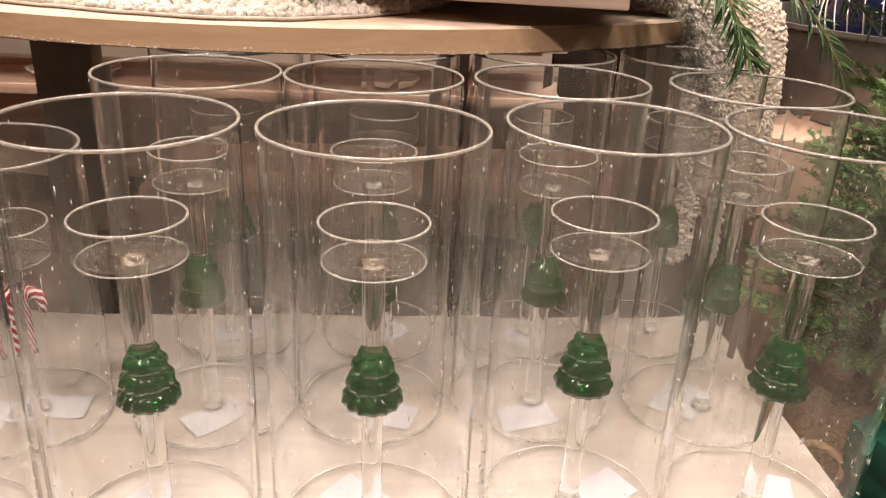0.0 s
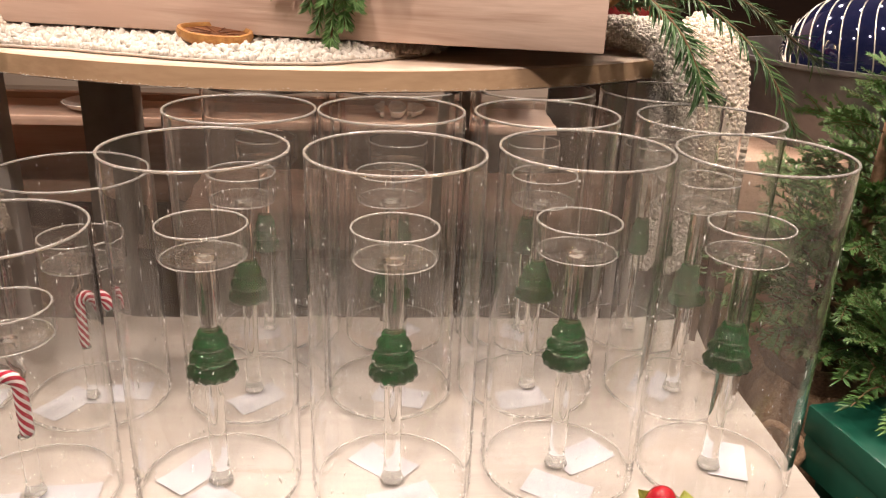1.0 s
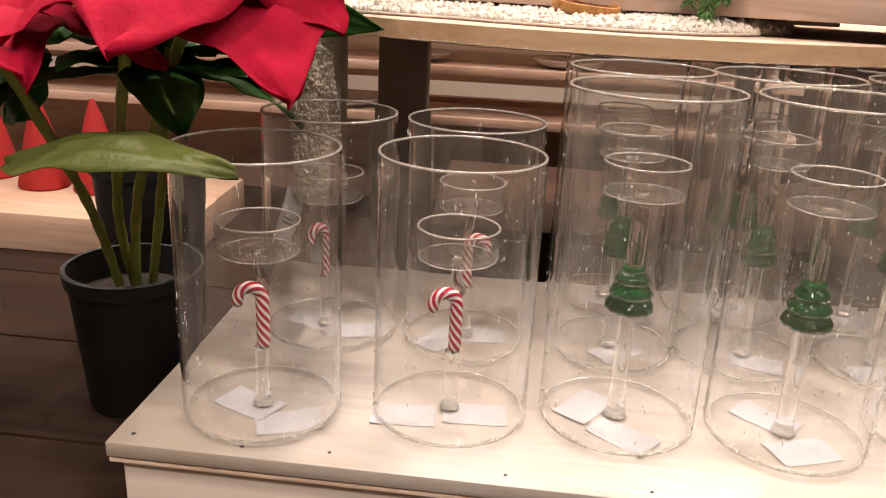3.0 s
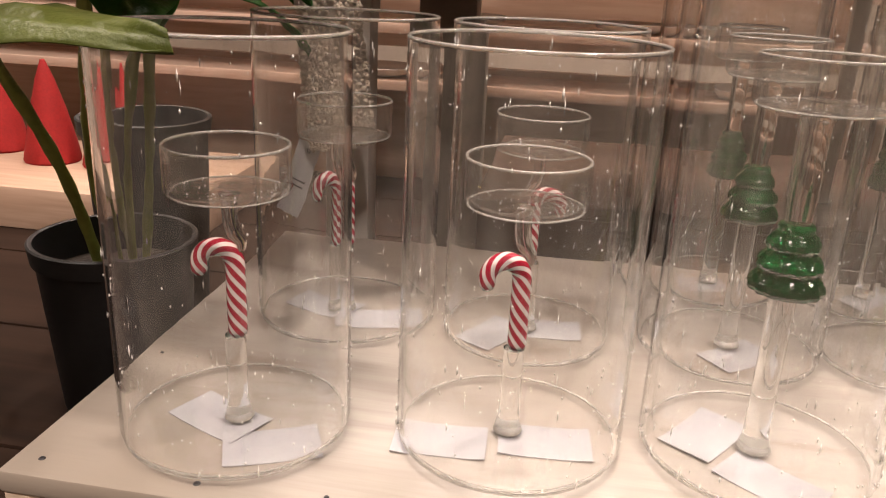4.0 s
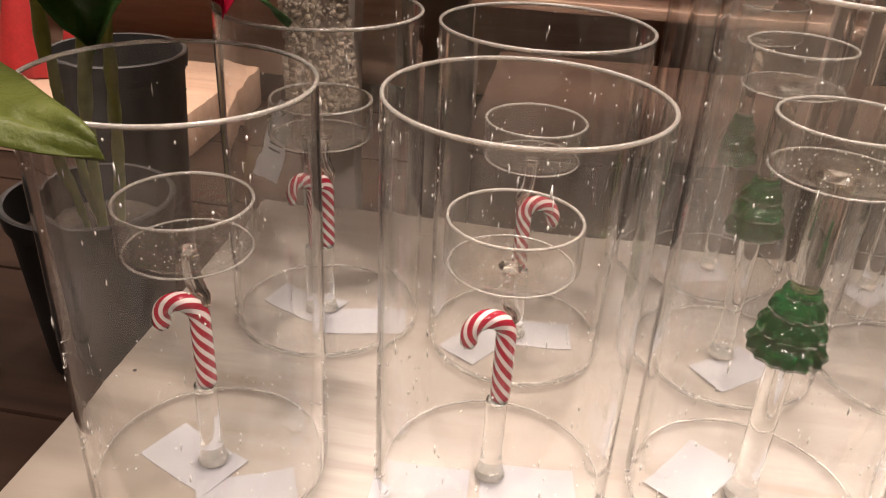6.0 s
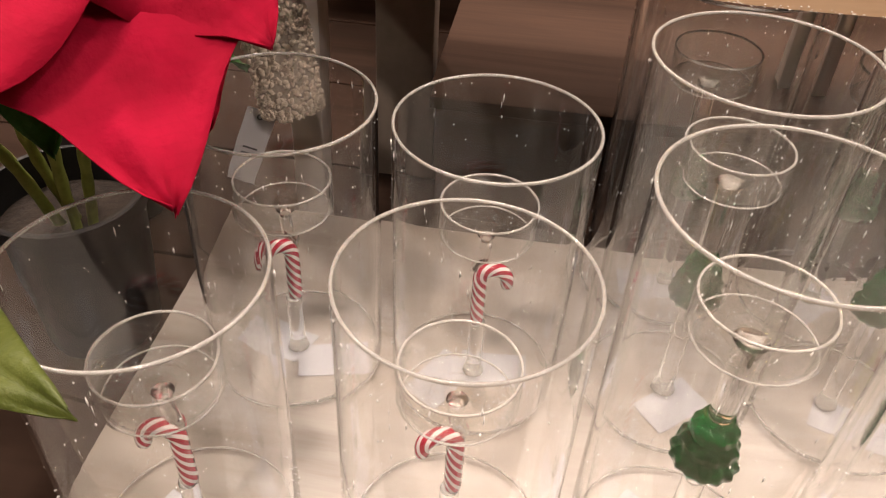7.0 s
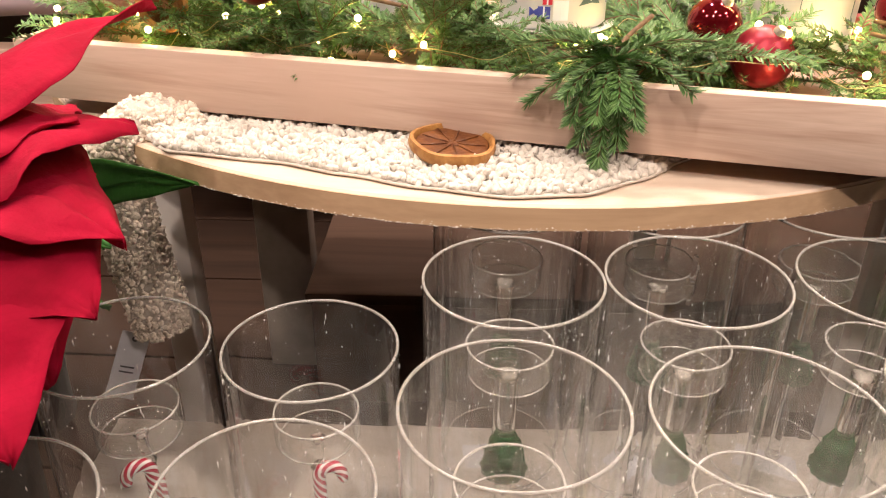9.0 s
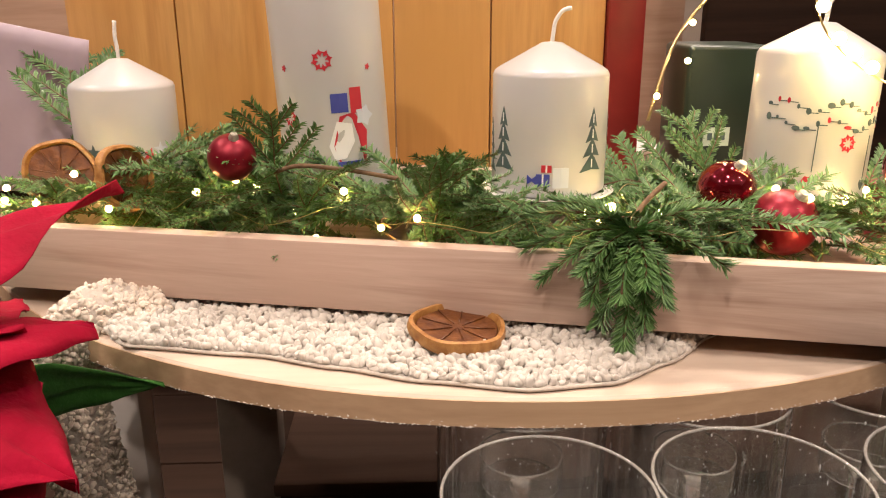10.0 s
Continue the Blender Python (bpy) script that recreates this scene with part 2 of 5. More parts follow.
FLEECE = random_tone("cream_fleece", ((0.60, 0.55, 0.48), (0.67, 0.62, 0.55), (0.63, 0.58, 0.51)), 0.9, 0.5)
# the same fleece painted lighter to make up for shade on hanging ends
FLEECE_LIFTED = random_tone("lifted_fleece", ((0.68, 0.58, 0.47), (0.76, 0.66, 0.55), (0.72, 0.62, 0.51)), 0.9, 0.5)
KNIT = mottled("knit_backing", (0.44, 0.38, 0.32), (0.58, 0.52, 0.45), 500.0, 0.9, 0.6)
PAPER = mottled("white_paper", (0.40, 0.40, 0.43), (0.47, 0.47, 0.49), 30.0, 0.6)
WAX = mottled("white_wax", (0.50, 0.49, 0.475), (0.55, 0.54, 0.525), 12.0, 0.32, 0.05, 0.0004, 0.0, 0.2, 0.0, 0.25)
WICK = mottled("cotton_wick", (0.75, 0.72, 0.66), (0.85, 0.82, 0.77), 900.0, 0.9)
SAUCER = mottled("enamel_saucer", (0.74, 0.73, 0.70), (0.80, 0.79, 0.77), 20.0, 0.25)
RED_INK = mottled("red_ink", (0.50, 0.02, 0.04), (0.58, 0.03, 0.05), 60.0, 0.4)
BLUE_INK = mottled("blue_ink", (0.05, 0.06, 0.30), (0.07, 0.09, 0.36), 60.0, 0.4)
GREY_INK = mottled("grey_green_ink", (0.06, 0.10, 0.10), (0.09, 0.13, 0.13), 60.0, 0.4)
PALE_INK = mottled("pale_ink", (0.56, 0.60, 0.66), (0.64, 0.67, 0.72), 60.0, 0.4)
BLACK_INK = mottled("black_ink", (0.02, 0.02, 0.025), (0.03, 0.03, 0.035), 60.0, 0.4)
WHITE_INK = mottled("white_ink", (0.84, 0.83, 0.82), (0.88, 0.87, 0.86), 60.0, 0.4)
NEEDLE = random_tone("fir_needles", ((0.055, 0.13, 0.028), (0.09, 0.20, 0.05), (0.15, 0.27, 0.08), (0.09, 0.19, 0.07)), 0.42)
DARK_NEEDLE = random_tone("dark_fir_needles", ((0.025, 0.07, 0.018), (0.045, 0.11, 0.03), (0.075, 0.15, 0.05)), 0.4)
TWIG = mottled("fir_twig", (0.10, 0.055, 0.025), (0.19, 0.11, 0.055), 260.0, 0.8, 0.6)
RED_GLOSS = mottled("glossy_red_ball", (0.22, 0.004, 0.012), (0.26, 0.006, 0.016), 20.0, 0.05, 0.02, 0.0002, 0.85, 0.6)
RED_MATT = mottled("satin_red_ball", (0.20, 0.004, 0.016), (0.25, 0.007, 0.022), 400.0, 0.36, 0.08, 0.0003, 0.55)
ORANGE_FLESH = mottled("dried_orange_flesh", (0.07, 0.018, 0.005), (0.19, 0.065, 0.014), 170.0, 0.45, 0.8, 0.0015)
ORANGE_PEEL = mottled("dried_orange_peel", (0.30, 0.12, 0.03), (0.50, 0.26, 0.075), 190.0, 0.5, 0.9, 0.0014)
BULB = glowing("fairy_bulb", (1.0, 0.70, 0.24), 150.0)
WIRE = mottled("copper_wire", (0.55, 0.42, 0.20), (0.70, 0.56, 0.30), 300.0, 0.3, 0.1, 0.0002, 0.9)
BRACT = leaf_material("red_bract_cloth", (0.28, 0.0, 0.018), (0.40, 0.001, 0.030), (0.22, 0.0, 0.012), 0.85, 0.25, 0.0)
GREEN_LEAF = leaf_material("poinsettia_leaf_cloth", (0.024, 0.105, 0.016), (0.045, 0.16, 0.028), (0.09, 0.21, 0.05), 0.5, 0.18)
OLIVE_LEAF = leaf_material("olive_leaf_cloth", (0.050, 0.066, 0.012), (0.078, 0.092, 0.020), (0.12, 0.13, 0.04), 0.42, 0.12)
LIME_LEAF = leaf_material("autumn_leaf", (0.17, 0.19, 0.03), (0.29, 0.29, 0.06), (0.34, 0.33, 0.10), 0.4, 0.15)
RUST_LEAF = leaf_material("rust_leaf", (0.24, 0.08, 0.025), (0.26, 0.20, 0.035), (0.30, 0.18, 0.06), 0.4, 0.15)
STEM_GREEN = mottled("stem_green", (0.24, 0.30, 0.06), (0.36, 0.40, 0.10), 120.0, 0.5)
POT = mottled("black_plastic", (0.006, 0.006, 0.0065), (0.010, 0.010, 0.0105), 200.0, 0.55)
SOIL = mottled("dark_soil", (0.015, 0.010, 0.007), (0.04, 0.028, 0.02), 160.0, 0.95, 1.0, 0.003)
YELLOW = mottled("yellow_bud", (0.55, 0.38, 0.04), (0.66, 0.50, 0.08), 200.0, 0.5)
BERRY = mottled("red_berry", (0.30, 0.006, 0.014), (0.40, 0.012, 0.02), 40.0, 0.12, 0.05, 0.0003, 0.0, 0.8)
DARK_BERRY = mottled("dark_berry", (0.055, 0.006, 0.01), (0.10, 0.01, 0.014), 40.0, 0.14, 0.05, 0.0003, 0.0, 0.8)
GREEN_CARD = mottled("green_card", (0.006, 0.062, 0.038), (0.009, 0.080, 0.050), 30.0, 0.35)
BURLAP = mottled("burlap", (0.16, 0.095, 0.055), (0.32, 0.21, 0.13), 420.0, 0.95, 1.0, 0.0015)
ZINC = mottled("brushed_zinc", (0.16, 0.15, 0.145), (0.24, 0.225, 0.22), 50.0, 0.38, 0.1, 0.0004, 0.75)
NAVY = mottled("navy_bauble_glass", (0.008, 0.012, 0.05), (0.014, 0.020, 0.075), 25.0, 0.06, 0.02, 0.0003, 0.5, 0.7)
SILVER = mottled("silver_glitter", (0.50, 0.46, 0.38), (0.75, 0.70, 0.60), 900.0, 0.3, 0.5, 0.0004, 0.8)
RED_PAINT = mottled("red_paint", (0.20, 0.012, 0.012), (0.26, 0.018, 0.016), 30.0, 0.42)
RED_FELT = mottled("red_felt", (0.30, 0.008, 0.008), (0.38, 0.012, 0.012), 300.0, 0.8, 0.4)
LILAC = mottled("lilac_paper", (0.46, 0.36, 0.42), (0.54, 0.44, 0.50), 22.0, 0.6)
DARK_GREEN_WAX = mottled("dark_green_wax", (0.016, 0.028, 0.018), (0.026, 0.042, 0.028), 18.0, 0.3)
LABEL = mottled("pale_green_label", (0.44, 0.55, 0.44), (0.52, 0.62, 0.50), 50.0, 0.5)
WALL = mottled("shop_wall", (0.52, 0.45, 0.38), (0.60, 0.52, 0.45), 2.0, 0.8)
CEILING = mottled("shop_ceiling", (0.50, 0.46, 0.42), (0.60, 0.55, 0.50), 2.0, 0.9)
FLOOR = wood("shop_floor", (0.17, 0.13, 0.10), (0.24, 0.19, 0.15), 0, 6.0, 0.45)

# ---------------------------------------------------------------- mesh helpers


def mesh_of(name, verts, faces, mat, smooth=True):
    me = bpy.data.meshes.new(name)
    me.from_pydata([tuple(v) for v in verts], [], faces)
    me.materials.append(mat)
    if smooth:
        me.polygons.foreach_set("use_smooth", [True] * len(me.polygons))
    me.update()
    return me


def bm_mesh(name, bm, mat, smooth=True, sharp=40):
    me = bpy.data.meshes.new(name)
    bmesh.ops.recalc_face_normals(bm, faces=bm.faces)
    bm.to_mesh(me)
    bm.free()
    me.materials.append(mat)
    if smooth:
        me.polygons.foreach_set("use_smooth", [True] * len(me.polygons))
        me.set_sharp_from_angle(angle=radians(sharp))
    return me


def part(name, data, mat, parent, label="", m=None):
    """One mesh object under a thing; data is a bmesh or a finished mesh."""
    me = bm_mesh(name, data, mat) if isinstance(data, bmesh.types.BMesh) else data
    ob = new(name, me)
    if parent is not None:
        ob.parent = parent
    if m is not None:
        ob.matrix_basis = m
    if label:
        ob["label"] = label
    return ob


def thing(name, label, category, group="", kind="", m=None):
    ob = new(name)
    ob.empty_display_size = 0.02
    if m is not None:
        ob.matrix_basis = m
    return tagged(ob, label, category, group, kind)


def single(name, data, mat, label, category, group="", kind="", m=None):
    ob = part(name, data, mat, None, "", m)
    return tagged(ob, label, category, group, kind)


def box_bm(lo, hi, bevel=0.001, seg=2):
    bm = bmesh.new()
    bmesh.ops.create_cube(bm, size=1.0)
    for v in bm.verts:
        v.co = Vector([lo[i] + (v.co[i] + 0.5) * (hi[i] - lo[i]) for i in range(3)])
    if bevel:
        bmesh.ops.bevel(bm, geom=bm.edges[:], offset=bevel, segments=seg, affect="EDGES", profile=0.5)
    return bm


def lathe_bm(profile, n=48, wobble=None):
    """A turned shape from (radius, height) pairs; wobble(angle, k) scales the radius."""
    bm = bmesh.new()
    rings = []
    for k, (r, z) in enumerate(profile):
        if r < 1e-6:
            rings.append([bm.verts.new((0, 0, z))])
        else:
            ring = []
            for i in range(n):
                a = 2 * math.pi * i / n
                q = r * (wobble(a, k) if wobble else 1.0)
                ring.append(bm.verts.new((q * math.cos(a), q * math.sin(a), z)))
            rings.append(ring)
    for a, b in zip(rings, rings[1:]):
        for i in range(n):
            j = (i + 1) % n
            if len(a) == 1 and len(b) == 1:
                continue
            if len(a) == 1:
                bm.faces.new((a[0], b[i], b[j]))
            elif len(b) == 1:
                bm.faces.new((a[i], a[j], b[0]))
            else:
                bm.faces.new((a[i], a[j], b[j], b[i]))
    return bm


def tube_data(points, radii, n=8, twist=0.0):
    """Vertices and faces of a round rod along a curve, and a winding value for stripes."""
    pts = [Vector(p) for p in points]
    verts, faces, wind = [], [], []
    up = Vector((0.13, 0.31, 0.94)).normalized()
    run = 0.0
    prev = None
    for k, p in enumerate(pts):
        t = (pts[min(k + 1, len(pts) - 1)] - pts[max(k - 1, 0)]).normalized()
        if prev is None:
            side = t.cross(up).normalized()
        else:
            side = (prev - t * prev.dot(t)).normalized()
        prev = side
        oth = t.cross(side)
        if k:
            run += (p - pts[k - 1]).length
        r = radii[k] if isinstance(radii, (list, tuple)) else radii
        for i in range(n):
            a = 2 * math.pi * i / n
            verts.append(p + (side * math.cos(a) + oth * math.sin(a)) * r)
            wind.append((run, i / n))
    m = len(pts)
    for k in range(m - 1):
        for i in range(n):
            j = (i + 1) % n
            faces.append((k * n + i, k * n + j, (k + 1) * n + j, (k + 1) * n + i))
    faces.append(tuple(reversed(range(n))))
    faces.append(tuple((m - 1) * n + i for i in range(n)))
    return verts, faces, wind


def tube(name, points, radii, mat, n=8):
    v, f, _ = tube_data(points, radii, n)
    return mesh_of(name, v, f, mat)


def bend(points, steps=6):
    """A smooth curve through the given points."""
    p = [Vector(q) for q in points]
    out = []
    for i in range(len(p) - 1):
        a, b, c, d = p[max(i - 1, 0)], p[i], p[i + 1], p[min(i + 2, len(p) - 1)]
        for s in range(steps):
            t = s / steps
            out.append(0.5 * ((2 * b) + (c - a) * t + (2 * a - 5 * b + 4 * c - d) * t * t + (3 * b - a - 3 * c + d) * t ** 3))
    out.append(p[-1])
    return out


# ---------------------------------------------------------------- setting
LOW = -0.16
table = thing("display_table", "dark brown wooden shop display table under everything", "display table")
for k in range(7):
    part("plank", box_bm((-1.25, 0.10 + 0.178 * k, LOW - 0.04), (1.25, 0.275 + 0.178 * k, LOW), 0.002), DARK_WOOD, table)
for x in (-1.15, 1.15):
    for y in (0.16, 1.25):
        part("leg", box_bm((x - 0.04, y - 0.04, -0.90), (x + 0.04, y + 0.04, LOW - 0.0405), 0.003), DARK_WOOD, table)
single("floor", box_bm((-3.2, -3.0, -0.95), (3.2, 6.6, -0.90), 0.0), FLOOR, "dark brown shop floor", "floor", "", "structure")
single("ceiling", box_bm((-3.2, -3.0, 2.25), (3.2, 6.6, 2.30), 0.0), CEILING, "dim shop ceiling", "ceiling", "", "structure")
single("wall_north", box_bm((-3.2, 6.6, -0.95), (3.2, 6.7, 2.30), 0.0), WALL, "brown shop wall behind the display", "wall", "", "structure")
single("wall_south", box_bm((-3.2, -3.1, -0.95), (3.2, -3.0, 2.30), 0.0), WALL, "brown shop wall", "wall", "", "structure")
single("wall_west", box_bm((-3.3, -3.0, -0.95), (-3.2, 6.6, 2.30), 0.0), WALL, "brown shop wall", "wall", "", "structure")
single("wall_east", box_bm((3.2, -3.0, -0.95), (3.3, 6.6, 2.30), 0.0), WALL, "brown shop wall", "wall", "", "structure")

# white crate that carries the glass vases
crate = thing("wooden_crate", "white-painted wooden crate turned into a low plinth for glass vases", "crate")
part("top_board", box_bm((-0.357, 0.234, -0.009), (0.246, 0.518, 0.0), 0.0012), BOARD, crate, "whitewashed plywood board")
part("ply_layer", box_bm((-0.356, 0.235, -0.0125), (0.245, 0.517, -0.0095), 0.0006), PLY_EDGE, crate, "raw plywood edge")
part("front_panel", box_bm((-0.350, 0.238, LOW), (0.240, 0.250, -0.013), 0.001), APRON, crate)
part("side_panel", box_bm((-0.352, 0.2505, LOW), (-0.340, 0.512, -0.013), 0.001), APRON, crate)
part("side_panel", box_bm((0.230, 0.2505, LOW), (0.242, 0.512, -0.013), 0.001), APRON, crate)
part("back_panel", box_bm((-0.340, 0.500, LOW), (0.230, 0.512, -0.013), 0.001), APRON, crate)

# round table behind, its board reaching over the vases
DX, DY, DR, DTOP, DBOT = -0.065, 0.872, 0.42, 0.206, 0.1905
round_table = thing("round_table", "round pale wooden table with grey-white legs, unseen back half cut away", "table")
top = lathe_bm([(0, DBOT), (DR - 0.0015, DBOT), (DR, DBOT + 0.001), (DR, DTOP - 0.0012), (DR - 0.0012, DTOP), (0, DTOP)], 180)
# the unseen back half is cut away so lamp light reaches the shelving
bmesh.ops.bisect_plane(top, geom=top.verts[:] + top.edges[:] + top.faces[:], plane_co=(0, 0.0, 0), plane_no=(0, 1, 0), clear_outer=True)
bmesh.ops.holes_fill(top, edges=[e for e in top.edges if e.is_boundary])
part("tabletop", top, DISC_TOP, round_table, "pale sanded wooden disc", pose(DX, DY, 0))
band = lathe_bm([(DR - 0.001, DBOT + 0.0006), (DR + 0.0008, DBOT + 0.001), (DR + 0.0008, DTOP - 0.0014), (DR - 0.001, DTOP - 0.001)], 180)
bmesh.ops.bisect_plane(band, geom=band.verts[:] + band.edges[:] + band.faces[:], plane_co=(0, -0.002, 0), plane_no=(0, 1, 0), clear_outer=True)
part("edge_band", band, DISC_EDGE, round_table, "tan edge with rough white sawn lower rim", pose(DX, DY, 0))
rng = random.Random(4)
sv, sf = [], []
for i in range(900):
    a = radians(rng.uniform(215, 325))
    r = DR + rng.uniform(0.0, 0.0012)
    z = DBOT + 0.0006 + abs(rng.gauss(0, 0.0010))
    c = Vector((DX + r * math.cos(a), DY + r * math.sin(a), z))
    s = rng.uniform(0.0002, 0.0005)
    b = len(sv)
    sv += [c + Vector((s * 1.8, 0, 0)), c + Vector((-s, 0, s)), c + Vector((-s, 0, -s)), c + Vector((0, -s * 1.2, 0))]
    sf += [(b, b + 1, b + 3), (b + 1, b + 2, b + 3), (b + 2, b, b + 3), (b, b + 2, b + 1)]
tagged(part("sawn_fringe", mesh_of("sawn_fringe", sv, sf, SAWN, False), SAWN, round_table), "", "", "", "stuff")
for x, y in ((-0.335, 0.625), (0.235, 0.66), (0.08, 0.84)):
    part("leg", box_bm((x - 0.013, y - 0.013, LOW), (x + 0.013, y + 0.013, DBOT), 0.002), GREY_PAINT, round_table)

part("leg", box_bm((-0.325, 0.80, LOW), (-0.269, 0.83, DBOT - 0.0225), 0.002), TAUPE, round_table, "taupe painted leg")
part("bracket", box_bm((-0.355, 0.802, DBOT - 0.022), (-0.239, 0.828, DBOT - 0.0005), 0.008, 4), TAUPE, round_table, "flared top of the taupe leg")

# dark brown chest under the round table
chest = thing("wooden_chest", "low dark brown wooden chest under the round table", "chest")
part("front_board", box_bm((-0.26, 0.74, LOW), (0.62, 0.755, -0.040), 0.0015), CHEST_WOOD, chest)
part("lid", box_bm((-0.265, 0.738, -0.0395), (0.625, 1.06, -0.027), 0.002), CHEST_WOOD, chest)
part("side_board", box_bm((-0.26, 0.7555, LOW), (-0.245, 1.05, -0.040), 0.0015), CHEST_WOOD, chest)

# brown shelving behind
shelf = thing("shelving", "brown wooden shop shelving with bright goods", "shelf")
part("back_panel", box_bm((-1.2, 1.30, LOW), (0.27, 1.32, 0.03), 0.001), BROWN_WOOD, shelf)
part("back_panel", box_bm((-1.2, 1.36, 0.05), (0.27, 1.38, 0.75), 0.001), BROWN_WOOD, shelf)
# added backdrop: keeps the background at the right dark, no panel known there
part("side_panel", box_bm((0.275, 1.28, LOW), (1.24, 1.30, 0.95), 0.002), DARK_WOOD, shelf, "dark brown backdrop panel added to darken the background")
for z in (0.02, 0.10, 0.17):
    part("shelf_board", box_bm((-1.2, 1.16, z - 0.014), (0.27, 1.2995, z), 0.001), TRAY, shelf, "pale wooden shelf board")

# ---------------------------------------------------------------- glass vases
def cane_mesh():
    """A hooked rod in the x-z plane: straight from z 0 up, hook to -x; wound with stripes."""
    r, hook, straight = 0.0037, 0.0066, 0.0285
    pts = [(0, 0, straight * k / 14) for k in range(15)]
    for k in range(1, 17):
        a = math.pi * k / 16 * 1.02
        pts.append((-hook + hook * math.cos(a), 0, straight + hook * math.sin(a)))
    x, y, z = pts[-1]
    pts += [(x, 0, z - 0.002), (x + 0.0003, 0, z - 0.004)]
    radii = [r] * 18 + [r * (1.0 - 0.16 * k / 14) for k in range(len(pts) - 19)] + [r * 0.55]
    radii[0] = r * 0.9
    v, f, wind = tube_data(pts, radii, 24)
    me = mesh_of("candy_cane", v, f, SUGAR)
    at = me.attributes.new("twist", "FLOAT", "CORNER")
    turn = []
    for poly in me.polygons:
        idx = list(poly.vertices)
        fr = [wind[i][1] for i in idx]
        wrap = max(fr) - min(fr) > 0.5 and len(idx) == 4
        for i in idx:
            run, q = wind[i]
            if wrap and q < 0.5:
                q += 1.0
            turn.append(run / 0.0056 + q * 5.0)
    at.data.foreach_set("value", turn)
    return me


def fir_glass_bm():
    """Three scalloped skirts of cast glass, widest at the foot."""
    tiers = [(0.0, 0.0010), (0.0050, 0.0008), (0.0105, 0.0002), (0.0124, 0.0010), (0.0130, 0.0026), (0.0126, 0.0046), (0.0113, 0.0064), (0.0099, 0.0078),
             (0.0097, 0.0085), (0.0108, 0.0094), (0.0113, 0.0108), (0.0109, 0.0126), (0.0096, 0.0144), (0.0082, 0.0157), (0.0080, 0.0163),
             (0.0088, 0.0171), (0.0092, 0.0184), (0.0088, 0.0202), (0.0074, 0.0221), (0.0060, 0.0234), (0.0061, 0.0241), (0.0065, 0.0250), (0.0058, 0.0262), (0.0, 0.0268)]
    return lathe_bm(tiers, 56, lambda a, k: 1.0 + ((0.045 * math.cos(14 * a) if k < 9 else 0.040 * math.cos(12 * a + 1.0) if k < 15 else 0.035 * math.cos(10 * a + 2.0)) if 1 < k < 21 else 0.0))


def vase_wall(height):
    r, w = 0.0438, 0.0011
    return lathe_bm([(0, 0.0), (0.0380, 0.0), (0.0408, 0.0004), (0.0428, 0.0018), (r, 0.0048), (r, height * 0.5), (r, height - 0.0008),
                     (r - w, height - 0.0008), (r - w, height * 0.5), (r - w, 0.0052), (0.0418, 0.0026), (0.0402, 0.0015), (0.0378, 0.0011), (0.0, 0.0011)], 96)


def ring_bm(radius, thick, z, n=96, m=10, squash=1.0):
    pr = [(radius + thick * math.cos(2 * math.pi * k / m), z + squash * thick * math.sin(2 * math.pi * k / m)) for k in range(m + 1)]
    bm = lathe_bm(pr, n)
    bmesh.ops.remove_doubles(bm, verts=bm.verts, dist=1e-7)
    return bm


def cup_bm(z0, z1):
    r, w = 0.0225, 0.0013
    return lathe_bm([(0, z0), (0.018, z0), (0.0215, z0 + 0.0008), (r, z0 + 0.0026), (r, z1 - 0.0006), (r - w, z1 - 0.0006),
                     (r - w, z0 + 0.0036), (0.0195, z0 + 0.0018), (0.009, z0 + 0.0015), (0.0055, z0 + 0.0026), (0.0, z0 + 0.0029)], 72)


def clear_part(name, data, mat, parent, label="", m=None):
    """A clear glass part: like a pane it lets the lamp light pass."""
    ob = part(name, data, mat, parent, label, m)
    ob.visible_shadow = mat is RIM_GLASS
    return ob


def glint_mesh(height, seed):
    """Tiny white specks on the drawn wall: a few drips, mostly painted-in glints."""
    rr = random.Random(seed)
    verts, faces = [], []
    for k in range(210):
        a = rr.uniform(0, 2 * math.pi)
        z = height * (1 - rr.random() ** 1.6 * 0.9) - 0.004 if k % 2 else 0.004 + 0.045 * rr.random() ** 2
        w, h = rr.uniform(0.00018, 0.00050), rr.uniform(0.0003, 0.0010) if rr.random() < 0.8 else rr.uniform(0.001, 0.003)
        c = Vector((0.0440 * math.cos(a), 0.0440 * math.sin(a), z))
        t = Vector((-math.sin(a), math.cos(a), 0))
        o = Vector((math.cos(a), math.sin(a), 0))
        b = len(verts)
        verts += [c + t * w, c + Vector((0, 0, h)), c - t * w, c - Vector((0, 0, h)), c + o * w, c - o * 0.0002]
        for p, q in ((0, 1), (1, 2), (2, 3), (3, 0)):
            faces += [(b + p, b + q, b + 4), (b + q, b + p, b + 5)]
    return mesh_of("glint_speck", verts, faces, GLINT)


